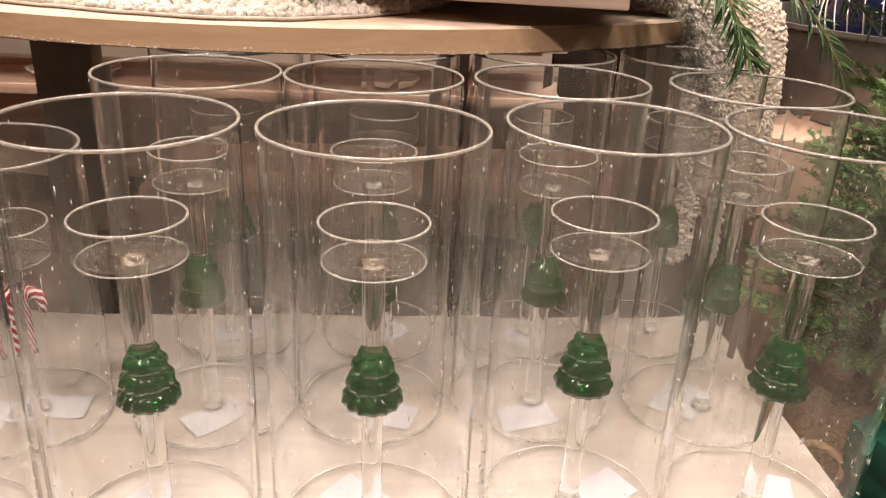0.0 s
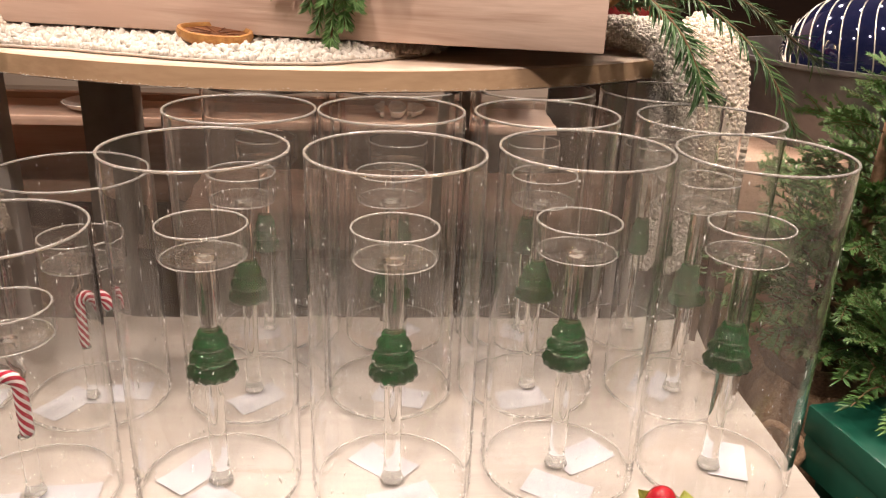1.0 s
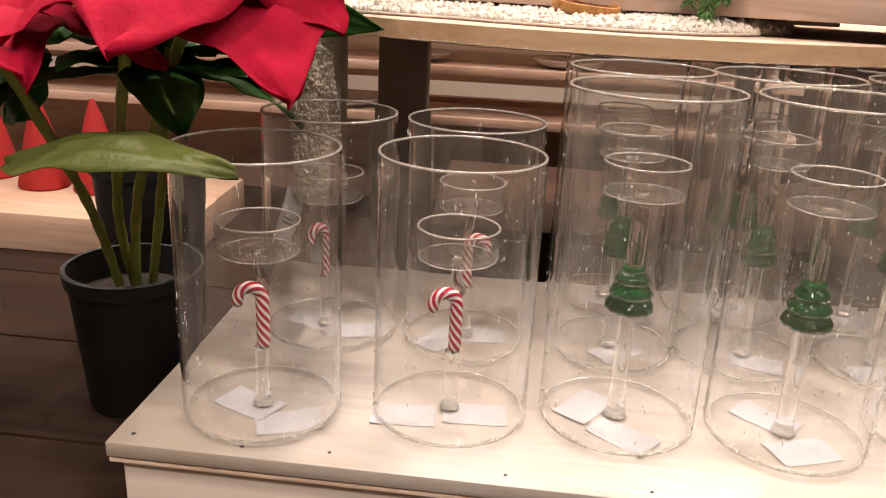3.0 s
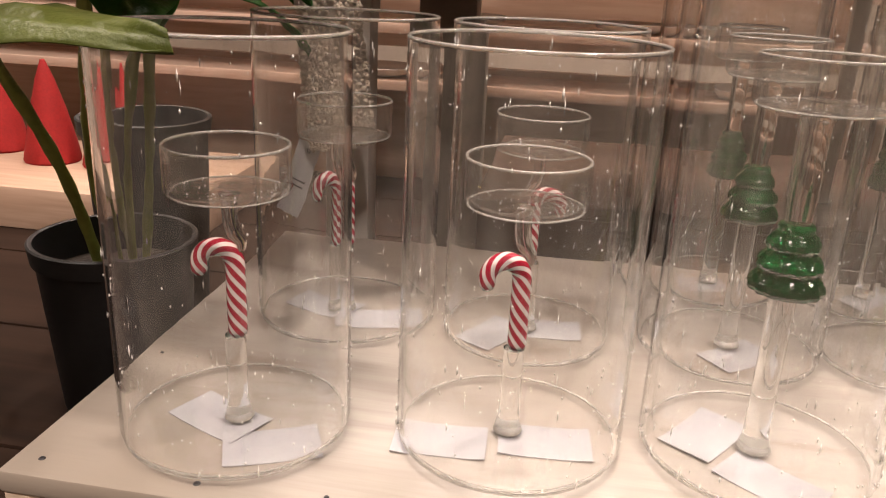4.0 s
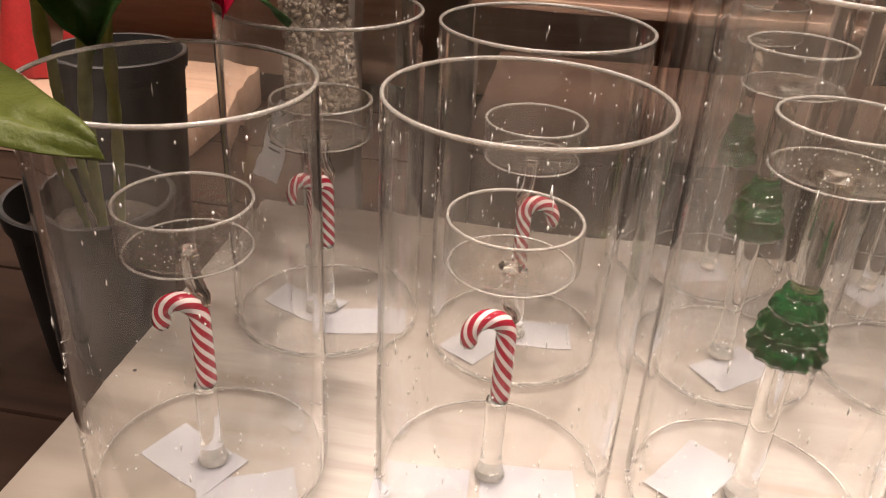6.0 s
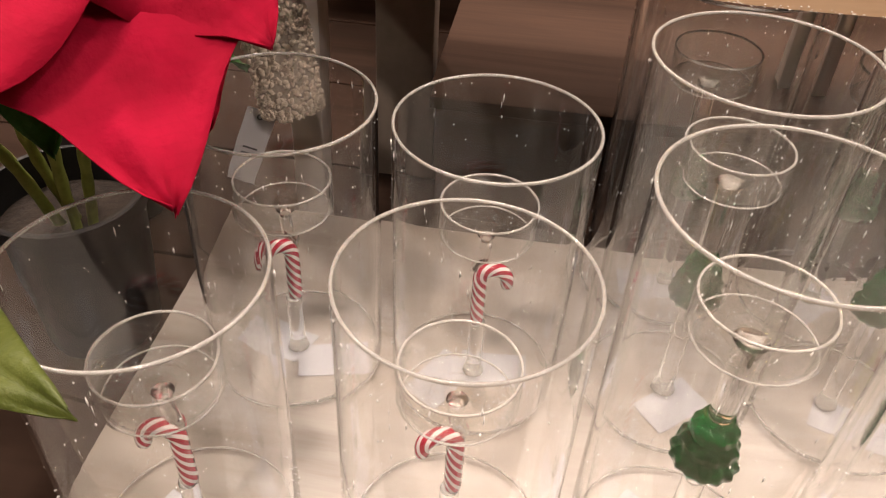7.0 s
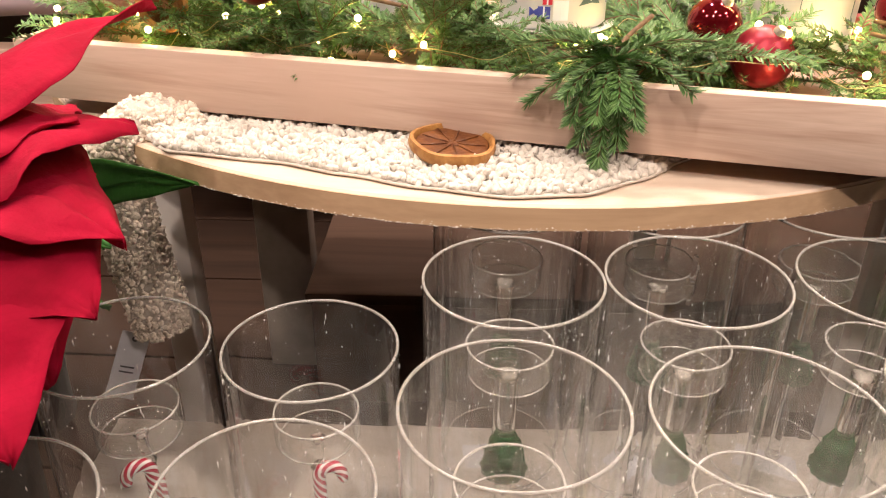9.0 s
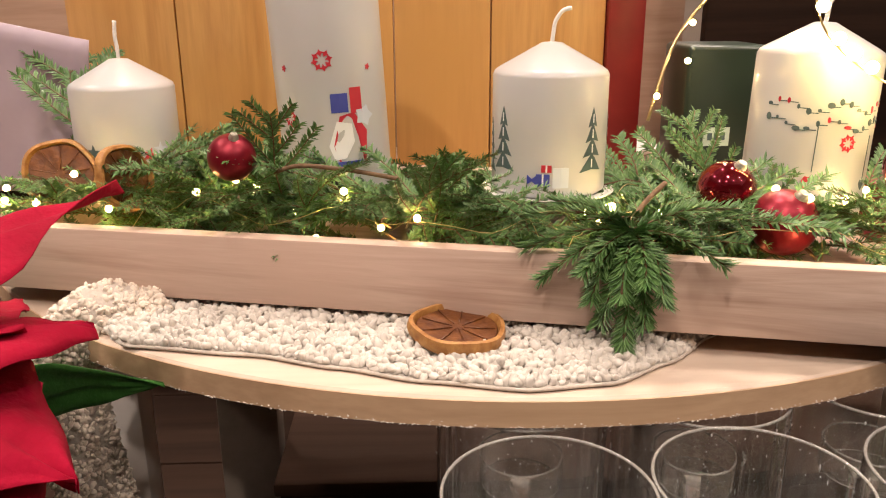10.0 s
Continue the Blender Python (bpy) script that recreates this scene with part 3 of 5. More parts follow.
def cup_glint_mesh(z, seed):
    """White specks on the floor of the cup that stand in for lamp glints."""
    rr = random.Random(seed)
    verts, faces = [], []
    for k in range(46):
        a, r = rr.uniform(0, 2 * math.pi), 0.020 * math.sqrt(rr.random())
        w = rr.uniform(0.00016, 0.00042)
        c = Vector((r * math.cos(a), r * math.sin(a), z + 0.0004 if r < 0.0185 else z + rr.uniform(0.001, 0.012)))
        b = len(verts)
        verts += [c + Vector((w, 0, 0)), c + Vector((0, w, 0)), c - Vector((w, 0, 0)), c - Vector((0, w, 0)), c + Vector((0, 0, w)), c - Vector((0, 0, w))]
        for p, q in ((0, 1), (1, 2), (2, 3), (3, 0)):
            faces += [(b + p, b + q, b + 4), (b + q, b + p, b + 5)]
    return mesh_of("cup_glint", verts, faces, GLINT)


def vase_shell(ob, height, cup0, cup1):
    tagged(part("cup_glint", cup_glint_mesh(cup0 + 0.0018, int(height * 2000)), GLINT, ob), "", "", "", "stuff")
    clear_part("glass_cylinder", vase_wall(height), GLASS, ob, "clear open glass cylinder")
    tagged(part("glint_speck", glint_mesh(height, int(height * 1000)), GLINT, ob), "", "", "", "stuff")
    part("rim", ring_bm(0.0432, 0.00074, height - 0.0009), RIM_GLASS, ob, "fire-polished glass rim")
    clear_part("base_ring", ring_bm(0.0424, 0.0006, 0.0015, 96, 8), RIM_GLASS, ob)
    clear_part("candle_cup", cup_bm(cup0, cup1), CUP_GLASS, ob, "clear tealight cup")
    part("cup_rim", ring_bm(0.02185, 0.00058, cup1 - 0.0006, 72), RIM_GLASS, ob)
    part("cup_foot", ring_bm(0.0208, 0.0004, cup0 + 0.0008, 72, 8), RIM_GLASS, ob)
    clear_part("moulded_ring", ring_bm(0.0105, 0.0003, cup0 + 0.0018, 48, 8), CUP_GLASS, ob)
    clear_part("moulded_knob", lathe_bm([(0, cup0 + 0.0028), (0.0050, cup0 + 0.0028), (0.0056, cup0 + 0.0036), (0.0042, cup0 + 0.0042), (0, cup0 + 0.0038)], 32), CUP_GLASS, ob)


def rod(profile):
    return lathe_bm([(0, profile[0][1])] + profile + [(0, profile[-1][1])], 32)


tree_vase = thing("candle_vase", "tall clear glass cylinder vase with a green glass fir stem", "candle holder", "tall fir vases")
vase_shell(tree_vase, 0.1885, 0.1325, 0.1505)
clear_part("lower_stem", rod([(0.0056, 0.0014), (0.0062, 0.0030), (0.0050, 0.0072), (0.0047, 0.012), (0.0047, 0.066)]), ROD_GLASS, tree_vase)
# pale bead covers the dark rod end; its whiteness stands in for glints
part("foot_bead", lathe_bm([(0, 0.0008), (0.0062, 0.0008), (0.0066, 0.0016), (0.0058, 0.0030), (0.0050, 0.0042), (0, 0.0042)], 32), RIM_GLASS, tree_vase)
part("glass_fir", bm_mesh("glass_fir", fir_glass_bm(), GREEN_GLASS, False), GREEN_GLASS, tree_vase, "dark green cast glass fir tree", pose(0, 0, 0.0665))
clear_part("upper_stem", rod([(0.0045, 0.0930), (0.0046, 0.0950), (0.0049, 0.100), (0.0049, 0.127), (0.0062, 0.1318)]), ROD_GLASS, tree_vase)
cane_vase = thing("candle_vase", "short clear glass cylinder vase with a striped candy cane stem", "candle holder", "short cane vases")
vase_shell(cane_vase, 0.1510, 0.0925, 0.1110)
clear_part("lower_stem", rod([(0.0048, 0.0014), (0.0054, 0.0030), (0.0043, 0.0072), (0.0040, 0.012), (0.0040, 0.0368)]), ROD_GLASS, cane_vase)
# as on the fir vase, a whitened bead in place of glinting clear glass
part("foot_bead", lathe_bm([(0, 0.0008), (0.0054, 0.0008), (0.0058, 0.0016), (0.0051, 0.0028), (0.0043, 0.0040), (0, 0.0040)], 32), RIM_GLASS, cane_vase)
part("candy_cane", cane_mesh(), SUGAR, cane_vase, "red and white striped glass candy cane", pose(0.0010, 0, 0.0370))
clear_part("upper_stem", tube("upper_stem", bend([(0.0036, 0, 0.0705), (0.0034, 0, 0.0745), (0.001, 0, 0.0785), (0, 0, 0.084), (0, 0, 0.0925)], 5),
                        [0.0012 + 0.0018 * min(1.0, k / 9) for k in range(20)] + [0.0042], ROD_GLASS, 16), ROD_GLASS, cane_vase)

LABEL_H = 0.0016
TREES = [(-0.088, 0.310, 5), (0.006, 0.309, 40), (0.101, 0.322, -15), (0.191, 0.319, 75), (-0.084, 0.405, 20), (0.004, 0.409, 60),
         (0.097, 0.410, 10), (0.196, 0.405, -50), (-0.083, 0.496, 0), (0.009, 0.494, 33), (0.103, 0.497, 71), (0.196, 0.497, 12)]
CANES = [(-0.288, 0.284, 12), (-0.183, 0.300, 18), (-0.278, 0.397, 35), (-0.183, 0.398, 185)]
tree_vase.matrix_basis = pose(TREES[0][0], TREES[0][1], LABEL_H, 0, 0, TREES[0][2])
for x, y, a in TREES[1:]:
    copy_thing(tree_vase, pose(x, y, LABEL_H, 0, 0, a))
cane_vase.matrix_basis = pose(CANES[0][0], CANES[0][1], LABEL_H, 0, 0, CANES[0][2])
for x, y, a in CANES[1:]:
    copy_thing(cane_vase, pose(x, y, LABEL_H, 0, 0, a))


# price labels under the bases
def sheet_bm(w, d, curl, h=0.0003):
    bm = bmesh.new()
    n = 6
    grid = []
    for layer in (0, 1):
        rows = []
        for i in range(n + 1):
            u = i / n - 0.5
            z = curl * (2 * abs(u)) ** 4 + h * layer
            rows.append((bm.verts.new((u * w, -d / 2, z)), bm.verts.new((u * w, d / 2, z))))
        grid.append(rows)
    for rows, flip in ((grid[0], True), (grid[1], False)):
        for a, b in zip(rows, rows[1:]):
            q = (a[0], b[0], b[1], a[1])
            bm.faces.new(tuple(reversed(q)) if flip else q)
    lo, hi = grid
    for i in range(n):
        for s in (0, 1):
            q = (lo[i][s], lo[i + 1][s], hi[i + 1][s], hi[i][s])
            bm.faces.new(q if s == 0 else tuple(reversed(q)))
    for e in (0, n):
        q = (lo[e][0], hi[e][0], hi[e][1], lo[e][1])
        bm.faces.new(q if e == 0 else tuple(reversed(q)))
    return bm


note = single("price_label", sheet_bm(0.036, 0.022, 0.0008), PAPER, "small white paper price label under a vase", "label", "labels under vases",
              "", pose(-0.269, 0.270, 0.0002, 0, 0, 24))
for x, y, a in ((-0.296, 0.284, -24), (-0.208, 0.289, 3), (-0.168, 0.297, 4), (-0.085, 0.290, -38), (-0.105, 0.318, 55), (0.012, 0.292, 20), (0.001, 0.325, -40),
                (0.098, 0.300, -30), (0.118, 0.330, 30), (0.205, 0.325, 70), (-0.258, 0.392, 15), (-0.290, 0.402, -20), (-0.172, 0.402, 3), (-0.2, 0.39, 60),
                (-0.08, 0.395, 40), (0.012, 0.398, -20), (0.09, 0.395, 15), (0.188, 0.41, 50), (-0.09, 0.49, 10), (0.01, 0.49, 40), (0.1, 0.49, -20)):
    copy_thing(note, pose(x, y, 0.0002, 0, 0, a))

# specks and nail heads on the board
for x, y, s in ((-0.286, 0.243, 0.0014), (-0.346, 0.244, 0.0013), (-0.240, 0.246, 0.0010), (-0.148, 0.243, 0.0011), (-0.075, 0.242, 0.0011), (0.03, 0.244, 0.0010),
                (0.222, 0.262, 0.0011), (-0.347, 0.33, 0.001)):
    single("nail_head", lathe_bm([(0, 0.0004), (s * 0.7, 0.0004), (s, 0.0)], 12), BLACK_INK, "tiny dark nail head in the white board", "nail", "nails in the board",
           "", pose(x, y, 0.0001))

# ---------------------------------------------------------------- fleece runner


def disc_front(x, inset=0.0):
    r = DR - inset
    return DY - math.sqrt(max(r * r - (x - DX) ** 2, 0.0))


def curls(centres, rnd, size, normals=None):
    """Many short woolly curls: each a bent, lumpy, tapered knob."""
    verts, faces = [], []
    n = 6
    rings = ((-0.3, 0.7), (0.2, 1.05), (0.65, 1.0), (1.0, 0.65), (1.15, 0.2))
    for i, c in enumerate(centres):
        s = size * rnd.uniform(0.6, 1.4)
        out = normals[i] if normals else Vector((0, 0, 1))
        lean = Vector((rnd.gauss(0, 1), rnd.gauss(0, 1), rnd.gauss(0, 1))) * 0.9
        ax = (out + lean).normalized()
        u = ax.orthogonal().normalized()
        w = ax.cross(u)
        side = (u * rnd.uniform(-1, 1) + w * rnd.uniform(-1, 1))
        b = len(verts)
        for h, r in rings:
            mid = c + ax * (h * s) + side * (0.5 * s * h * h)
            for k in range(n):
                a = 2 * math.pi * k / n
                q = r * s * rnd.uniform(0.84, 1.16)
                verts.append(mid + (u * math.cos(a) + w * math.sin(a)) * q * 0.6)
        for k in range(len(rings) - 1):
            for j in range(n):
                jj = (j + 1) % n
                faces.append((b + k * n + j, b + k * n + jj, b + (k + 1) * n + jj, b + (k + 1) * n + j))
        faces.append(tuple(b + (len(rings) - 1) * n + j for j in range(n)))
    return verts, faces


fleece = thing("fleece_runner", "cream curly fleece runner draped over the round table", "table runner")
rnd = random.Random(11)


def fleece_edge(x):
    """Where the runner's front edge lies on the disc."""
    pts = [(-0.36, 0.60), (-0.285, 0.515), (-0.22, 0.502), (-0.175, 0.485), (-0.133, 0.469), (-0.085, 0.458), (-0.045, 0.463), (-0.012, 0.484), (0.02, 0.515), (0.06, 0.58)]
    for (x0, y0), (x1, y1) in zip(pts, pts[1:]):
        if x <= x1:
            t = (x - x0) / (x1 - x0)
            t = max(0.0, min(1.0, t))
            return y0 + (y1 - y0) * (t * t * (3 - 2 * t) * 0.5 + t * 0.5)
    return 0.58


lie = []
for i in range(9500):
    x = rnd.uniform(-0.33, 0.045)
    e = fleece_edge(x)
    y = e + 0.003 + rnd.random() ** 1.3 * (0.13)
    rise = 0.0065 * min(1.0, (y - e) / 0.016)
    if y > disc_front(x, 0.004):
        lie.append(Vector((x, y, DTOP + 0.0012 + rise * rnd.uniform(0.55, 1.1))))
v, f = curls(lie, rnd, 0.0031)
tagged(part("wool", mesh_of("wool", v, f, FLEECE), FLEECE, fleece, "cream bouclé wool"), "", "", "", "stuff")
bv, bf = [], []
for i in range(61):
    x = -0.30 + 0.33 * i / 60
    for k, dy in enumerate((0.0, 0.006, 0.016, 0.12)):
        bv.append((x, fleece_edge(x) + dy, DTOP + (0.0008, 0.0030, 0.0055, 0.0055)[k]))
for i in range(60):
    for k in range(3):
        a = i * 4 + k
        bf.append((a, a + 4, a + 5, a + 1))
pad = part("backing", mesh_of("backing", bv, bf, FLEECE), FLEECE, fleece, "knitted backing of the runner")
md = pad.modifiers.new("thick", "SOLIDIFY")
md.thickness = 0.0006
hem_points = [(x / 200, fleece_edge(x / 200) - 0.0005, DTOP + 0.0016) for x in range(-58, 6)]
part("hem", tube("hem", hem_points, 0.0010, KNIT, 6), KNIT, fleece, "knitted hem of the runner")


def drape(points, half, thick, count, mat, seed, name):
    """A hanging end of the runner: a flat woolly strap along a curve."""
    r2 = random.Random(seed)
    path = bend(points, 8)
    core_v, core_f = [], []
    ctr, nor = [], []
    for i in range(count):
        k = r2.randrange(len(path) - 1)
        p = path[k].lerp(path[k + 1], r2.random())
        t = (path[k + 1] - path[k]).normalized()
        a = r2.uniform(0, 2 * math.pi)
        sx = Vector((math.cos(radians(20)), math.sin(radians(20)), 0))
        sx = (sx - t * sx.dot(t)).normalized()
        sy = t.cross(sx)
        o = sx * math.cos(a) * half + sy * math.sin(a) * thick
        ctr.append(p + o * 0.9)
        nor.append(o.normalized())
    vv, ff = curls(ctr, r2, 0.0024, nor)
    ob = part(name, mesh_of(name, vv, ff, mat), mat, fleece)
    tagged(ob, "", "", "", "stuff")
    ell = []
    for p, q in zip(path, path[1:] + [path[-1] + (path[-1] - path[-2])]):
        t = (q - p).normalized()
        sx = Vector((math.cos(radians(20)), math.sin(radians(20)), 0))
        sx = (sx - t * sx.dot(t)).normalized()
        sy = t.cross(sx)
        ell.append([p + sx * math.cos(2 * math.pi * j / 14) * half * 0.97 + sy * math.sin(2 * math.pi * j / 14) * thick * 0.97 for j in range(14)])
    for ring in ell:
        core_v += ring
    for k in range(len(ell) - 1):
        for j in range(14):
            jj = (j + 1) % 14
            core_f.append((k * 14 + j, k * 14 + jj, (k + 1) * 14 + jj, (k + 1) * 14 + j))
    core_f.append(tuple(range(14)))
    core_f.append(tuple((len(ell) - 1) * 14 + j for j in range(14)))
    part(name + "_backing", mesh_of(name + "_backing", core_v, core_f, KNIT), KNIT, fleece)


drape([(-0.28, 0.56, 0.214), (-0.315, 0.542, 0.208), (-0.334, 0.540, 0.180), (-0.330, 0.544, 0.12), (-0.322, 0.548, 0.056)], 0.021, 0.009, 5600, FLEECE_LIFTED, 3, "hanging_end")
drape([(0.155, 0.60, 0.216), (0.195, 0.575, 0.222), (0.222, 0.562, 0.205), (0.228, 0.56, 0.15), (0.230, 0.56, 0.03)], 0.024, 0.011, 8500, FLEECE, 5, "hanging_end")
drape([(0.26, 0.64, 0.222), (0.285, 0.62, 0.20), (0.292, 0.61, 0.12), (0.292, 0.61, 0.05)], 0.028, 0.011, 5000, FLEECE_LIFTED, 8, "hanging_end")

hang_tag = thing("hang_tag", "white paper tag hanging from the fleece runner", "tag", "", "", pose(-0.343, 0.545, 0.056, 80, 24, 20))
part("paper", sheet_bm(0.020, 0.052, 0.0008), PAPER, hang_tag, "", pose(0, -0.026, 0))
part("eyelet", ring_bm(0.0016, 0.0005, 0.0006, 16, 6), BLACK_INK, hang_tag, "", pose(0, -0.005, 0))
for k in range(2):
    part("print_bar", box_bm((-0.005, -0.028 - 0.004 * k, 0.0005), (0.005, -0.0268 - 0.004 * k, 0.0008), 0.0), BLACK_INK, hang_tag, "", None)


# ---------------------------------------------------------------- dried orange slices
def orange_slice(m, label="dried brown orange slice"):
    ob = thing("orange_slice", label, "orange slice", "", "", m)
    w = lambda a, k: 1.0 + 0.05 * math.cos(2 * a + 0.7) + 0.03 * math.cos(5 * a)
    part("flesh", lathe_bm([(0, 0.0012), (0.010, 0.0008), (0.0195, 0.0014), (0.0208, 0.0022), (0.0195, 0.0046), (0.010, 0.0040), (0, 0.0044)], 48, w), ORANGE_FLESH, ob)
    part("peel", lathe_bm([(0.0200, 0.0), (0.0230, 0.0002), (0.0240, 0.0030), (0.0232, 0.0066), (0.0212, 0.0070), (0.0203, 0.0050), (0.0200, 0.0)], 48, w), ORANGE_PEEL, ob, "curled orange peel")
    for k in range(9):
        a = radians(40 * k + 10)
        part("membrane", tube("membrane", [(0.003 * math.cos(a), 0.003 * math.sin(a), 0.0044), (0.019 * math.cos(a), 0.019 * math.sin(a), 0.0048)], 0.0004, ORANGE_FLESH, 5), ORANGE_FLESH, ob)
    return ob


orange_slice(pose(-0.116, 0.502, DTOP + 0.0105, 7, 2, 30), "dried brown orange slice lying on the fleece")

# ---------------------------------------------------------------- wooden tray with greenery
TA = radians(-12.9)
TM = Matrix.Translation((0.141, 0.460, 0.2185)) @ Matrix.Rotation(TA, 4, "Z")
tray = thing("wooden_tray", "long pale wooden planter tray filled with fir greenery", "tray", "", "", TM)
part("front_board", box_bm((-0.56, 0, 0), (0, 0.011, 0.038), 0.0012), TRAY, tray)
part("back_board", box_bm((-0.56, 0.199, 0), (0, 0.21, 0.038), 0.0012), TRAY, tray)
part("end_board", box_bm((-0.011, 0.0112, 0.0), (-0.0005, 0.1988, 0.0375), 0.001), TRAY, tray)
part("end_board", box_bm((-0.5595, 0.0112, 0.0), (-0.549, 0.1988, 0.0375), 0.001), TRAY, tray)
part("tray_bottom", box_bm((-0.548, 0.0115, 0.001), (-0.012, 0.1985, 0.006), 0.0), TRAY, tray)


def sprig_data(rnd, length, sides, needle=0.0092, spread=0.62, flat=0.35):
    """A fir twig along +x with side twigs, set all round with slender needles."""
    nv, nf, tv, tf = [], [], [], []

    def add_needles(pts, density):
        run = 0.0
        for a, b in zip(pts, pts[1:]):
            seg = b - a
            t = seg.normalized()
            u = Vector((0, 0, 1))
            u = (u - t * u.dot(t)).normalized()
            w = t.cross(u)
            for k in range(max(1, int(seg.length * density))):
                p = a + seg * rnd.random()
                ang = rnd.choice((0.0, math.pi)) + rnd.gauss(0, 0.42)
                rad = w * math.cos(ang) + u * (math.sin(ang) + flat * 0.6)
                d = (t * rnd.uniform(0.45, 0.95) + rad * rnd.uniform(0.7, 1.0)).normalized()
                ln = needle * rnd.uniform(0.7, 1.15)
                s = d.cross(u if abs(d.dot(u)) < 0.9 else w).normalized() * 0.00088
                o = d.cross(s).normalized() * 0.0003
                mid = p + d * ln * 0.55
                tip = p + d * ln + Vector((0, 0, -0.0006))
                i = len(nv)
                nv.extend((p + s * 0.5, p - s * 0.5, mid + s, mid + o, mid - s, tip))
                nf.extend(((i, i + 2, i + 3), (i, i + 3, i + 1), (i + 1, i + 3, i + 4), (i + 2, i + 5, i + 3), (i + 3, i + 5, i + 4)))

    def add_twig(pts, r):
        v2, f2, _ = tube_data(pts, [r * (1 - 0.6 * k / len(pts)) for k in range(len(pts))], 5)
        b = len(tv)
        tv.extend(v2)
        tf.extend(tuple(b + q for q in ff) for ff in f2)

    main = bend([(0, 0, 0), (length * 0.4, rnd.uniform(-0.1, 0.1) * length, 0.06 * length), (length * 0.75, rnd.uniform(-0.12, 0.12) * length, 0.04 * length),
                 (length, rnd.uniform(-0.15, 0.15) * length, -0.03 * length)], 4)
    add_twig(main, 0.0012)
    add_needles(main[2:], 2100)
    for k in range(sides):
        fpos = 0.22 + 0.68 * k / max(1, sides - 1)
        idx = min(len(main) - 2, int(fpos * (len(main) - 1)))
        p = main[idx]
        t = (main[idx + 1] - p).normalized()
        sgn = 1 if k % 2 else -1
        d = (t * rnd.uniform(0.75, 1.0) + Vector((0, sgn, 0)) * rnd.uniform(0.6, 0.9) + Vector((0, 0, rnd.uniform(-0.15, 0.25)))).normalized()
        ln = length * spread * (1.05 - 0.75 * fpos) * rnd.uniform(0.85, 1.15)
        tw = bend([p, p + d * ln * 0.5 + Vector((0, 0, 0.03 * ln)), p + d * ln + t * ln * 0.12], 3)
        add_twig(tw, 0.0009)
        add_needles(tw, 2100)
    return nv, nf, tv, tf


SPRIGS = []
for k in range(7):
    r3 = random.Random(30 + k)
    nv, nf, tv, tf = sprig_data(r3, 0.105 + 0.012 * (k % 3), 5 + k % 3)
    SPRIGS.append((mesh_of("needles", nv, nf, NEEDLE, False), mesh_of("twig", tv, tf, TWIG)))


def sprig(parent, which, m, scale=1.0):
    nm, tm = SPRIGS[which % len(SPRIGS)]
    tw = part("fir_sprig", tm, TWIG, parent, "", m @ Matrix.Scale(scale, 4))
    part("needles", nm, NEEDLE, tw)
    return tw


garland = thing("fir_garland", "lush green artificial fir garland filling the wooden tray", "garland")
r4 = random.Random(77)
for i in range(330):
    lx = -0.54 + 0.53 * r4.random()
    ly = r4.uniform(0.045, 0.175)
    sc = r4.uniform(0.5, 0.85)
    yaw = r4.uniform(0, 360)
    reach = ly + 0.095 * sc * math.sin(radians(yaw))
    if reach < 0.02 or reach > 0.205:
        yaw = -yaw
    spot = TM @ Vector((lx + 0.03 * math.cos(radians(yaw)), ly + 0.03 * math.sin(radians(yaw)), 0))
    if min((Vector((cx, cy)) - spot.xy).length for cx, cy in ((-0.333, 0.683), (-0.186, 0.655), (-0.053, 0.620), (0.100, 0.603))) < 0.052:
        continue
    m = TM @ pose(lx, ly, 0.014 + 0.024 * r4.random(), 0, -r4.uniform(2, 18), yaw) @ pose(-0.012, 0, 0, r4.uniform(-35, 35))
    sprig(garland, i, m, sc)
# sprigs along the front lip
for i in range(34):
    lx = -0.55 + 0.54 * i / 33 + r4.uniform(-0.01, 0.01)
    m = TM @ pose(lx, 0.056 + r4.uniform(-0.008, 0.02), 0.042, 0, -r4.uniform(4, 26), -90 + r4.uniform(-80, 80)) @ pose(-0.012, 0, 0, r4.uniform(-30, 30))
    sprig(garland, i + 3, m, r4.uniform(0.36, 0.56))
# the spray that hangs over the front board


def frond_mesh(seed, length, droop):
    rr = random.Random(seed)
    nv, nf = [], []
    pts = bend([(0, 0, 0), (length * 0.5, 0, droop * 0.3), (length, rr.uniform(-0.1, 0.1) * length, -droop)], 6)
    for a, b in zip(pts, pts[1:]):
        t = (b - a).normalized()
        w = t.cross(Vector((0, 0, 1))).normalized()
        u = w.cross(t)
        for k in range(19):
            p = a.lerp(b, rr.random())
            ang = rr.uniform(-0.5, math.pi + 0.5)
            d = (t * rr.uniform(0.6, 1.0) + w * math.cos(ang) + u * math.sin(ang) * 0.6).normalized()
            ln = rr.uniform(0.0065, 0.0098)
            sd = d.cross(u if abs(d.dot(u)) < 0.9 else w).normalized() * 0.00058
            o = d.cross(sd).normalized() * 0.0004
            mid, tip = p + d * ln * 0.55, p + d * ln
            i = len(nv)
            nv += [p + sd * 0.5, p - sd * 0.5, mid + sd, mid + o, mid - sd, tip]
            nf += [(i, i + 2, i + 3), (i, i + 3, i + 1), (i + 1, i + 3, i + 4), (i + 2, i + 5, i + 3), (i + 3, i + 5, i + 4)]
    tv, tf, _ = tube_data(pts, 0.0008, 5)
    return mesh_of("needles", nv, nf, NEEDLE, False), mesh_of("frond", tv, tf, TWIG)


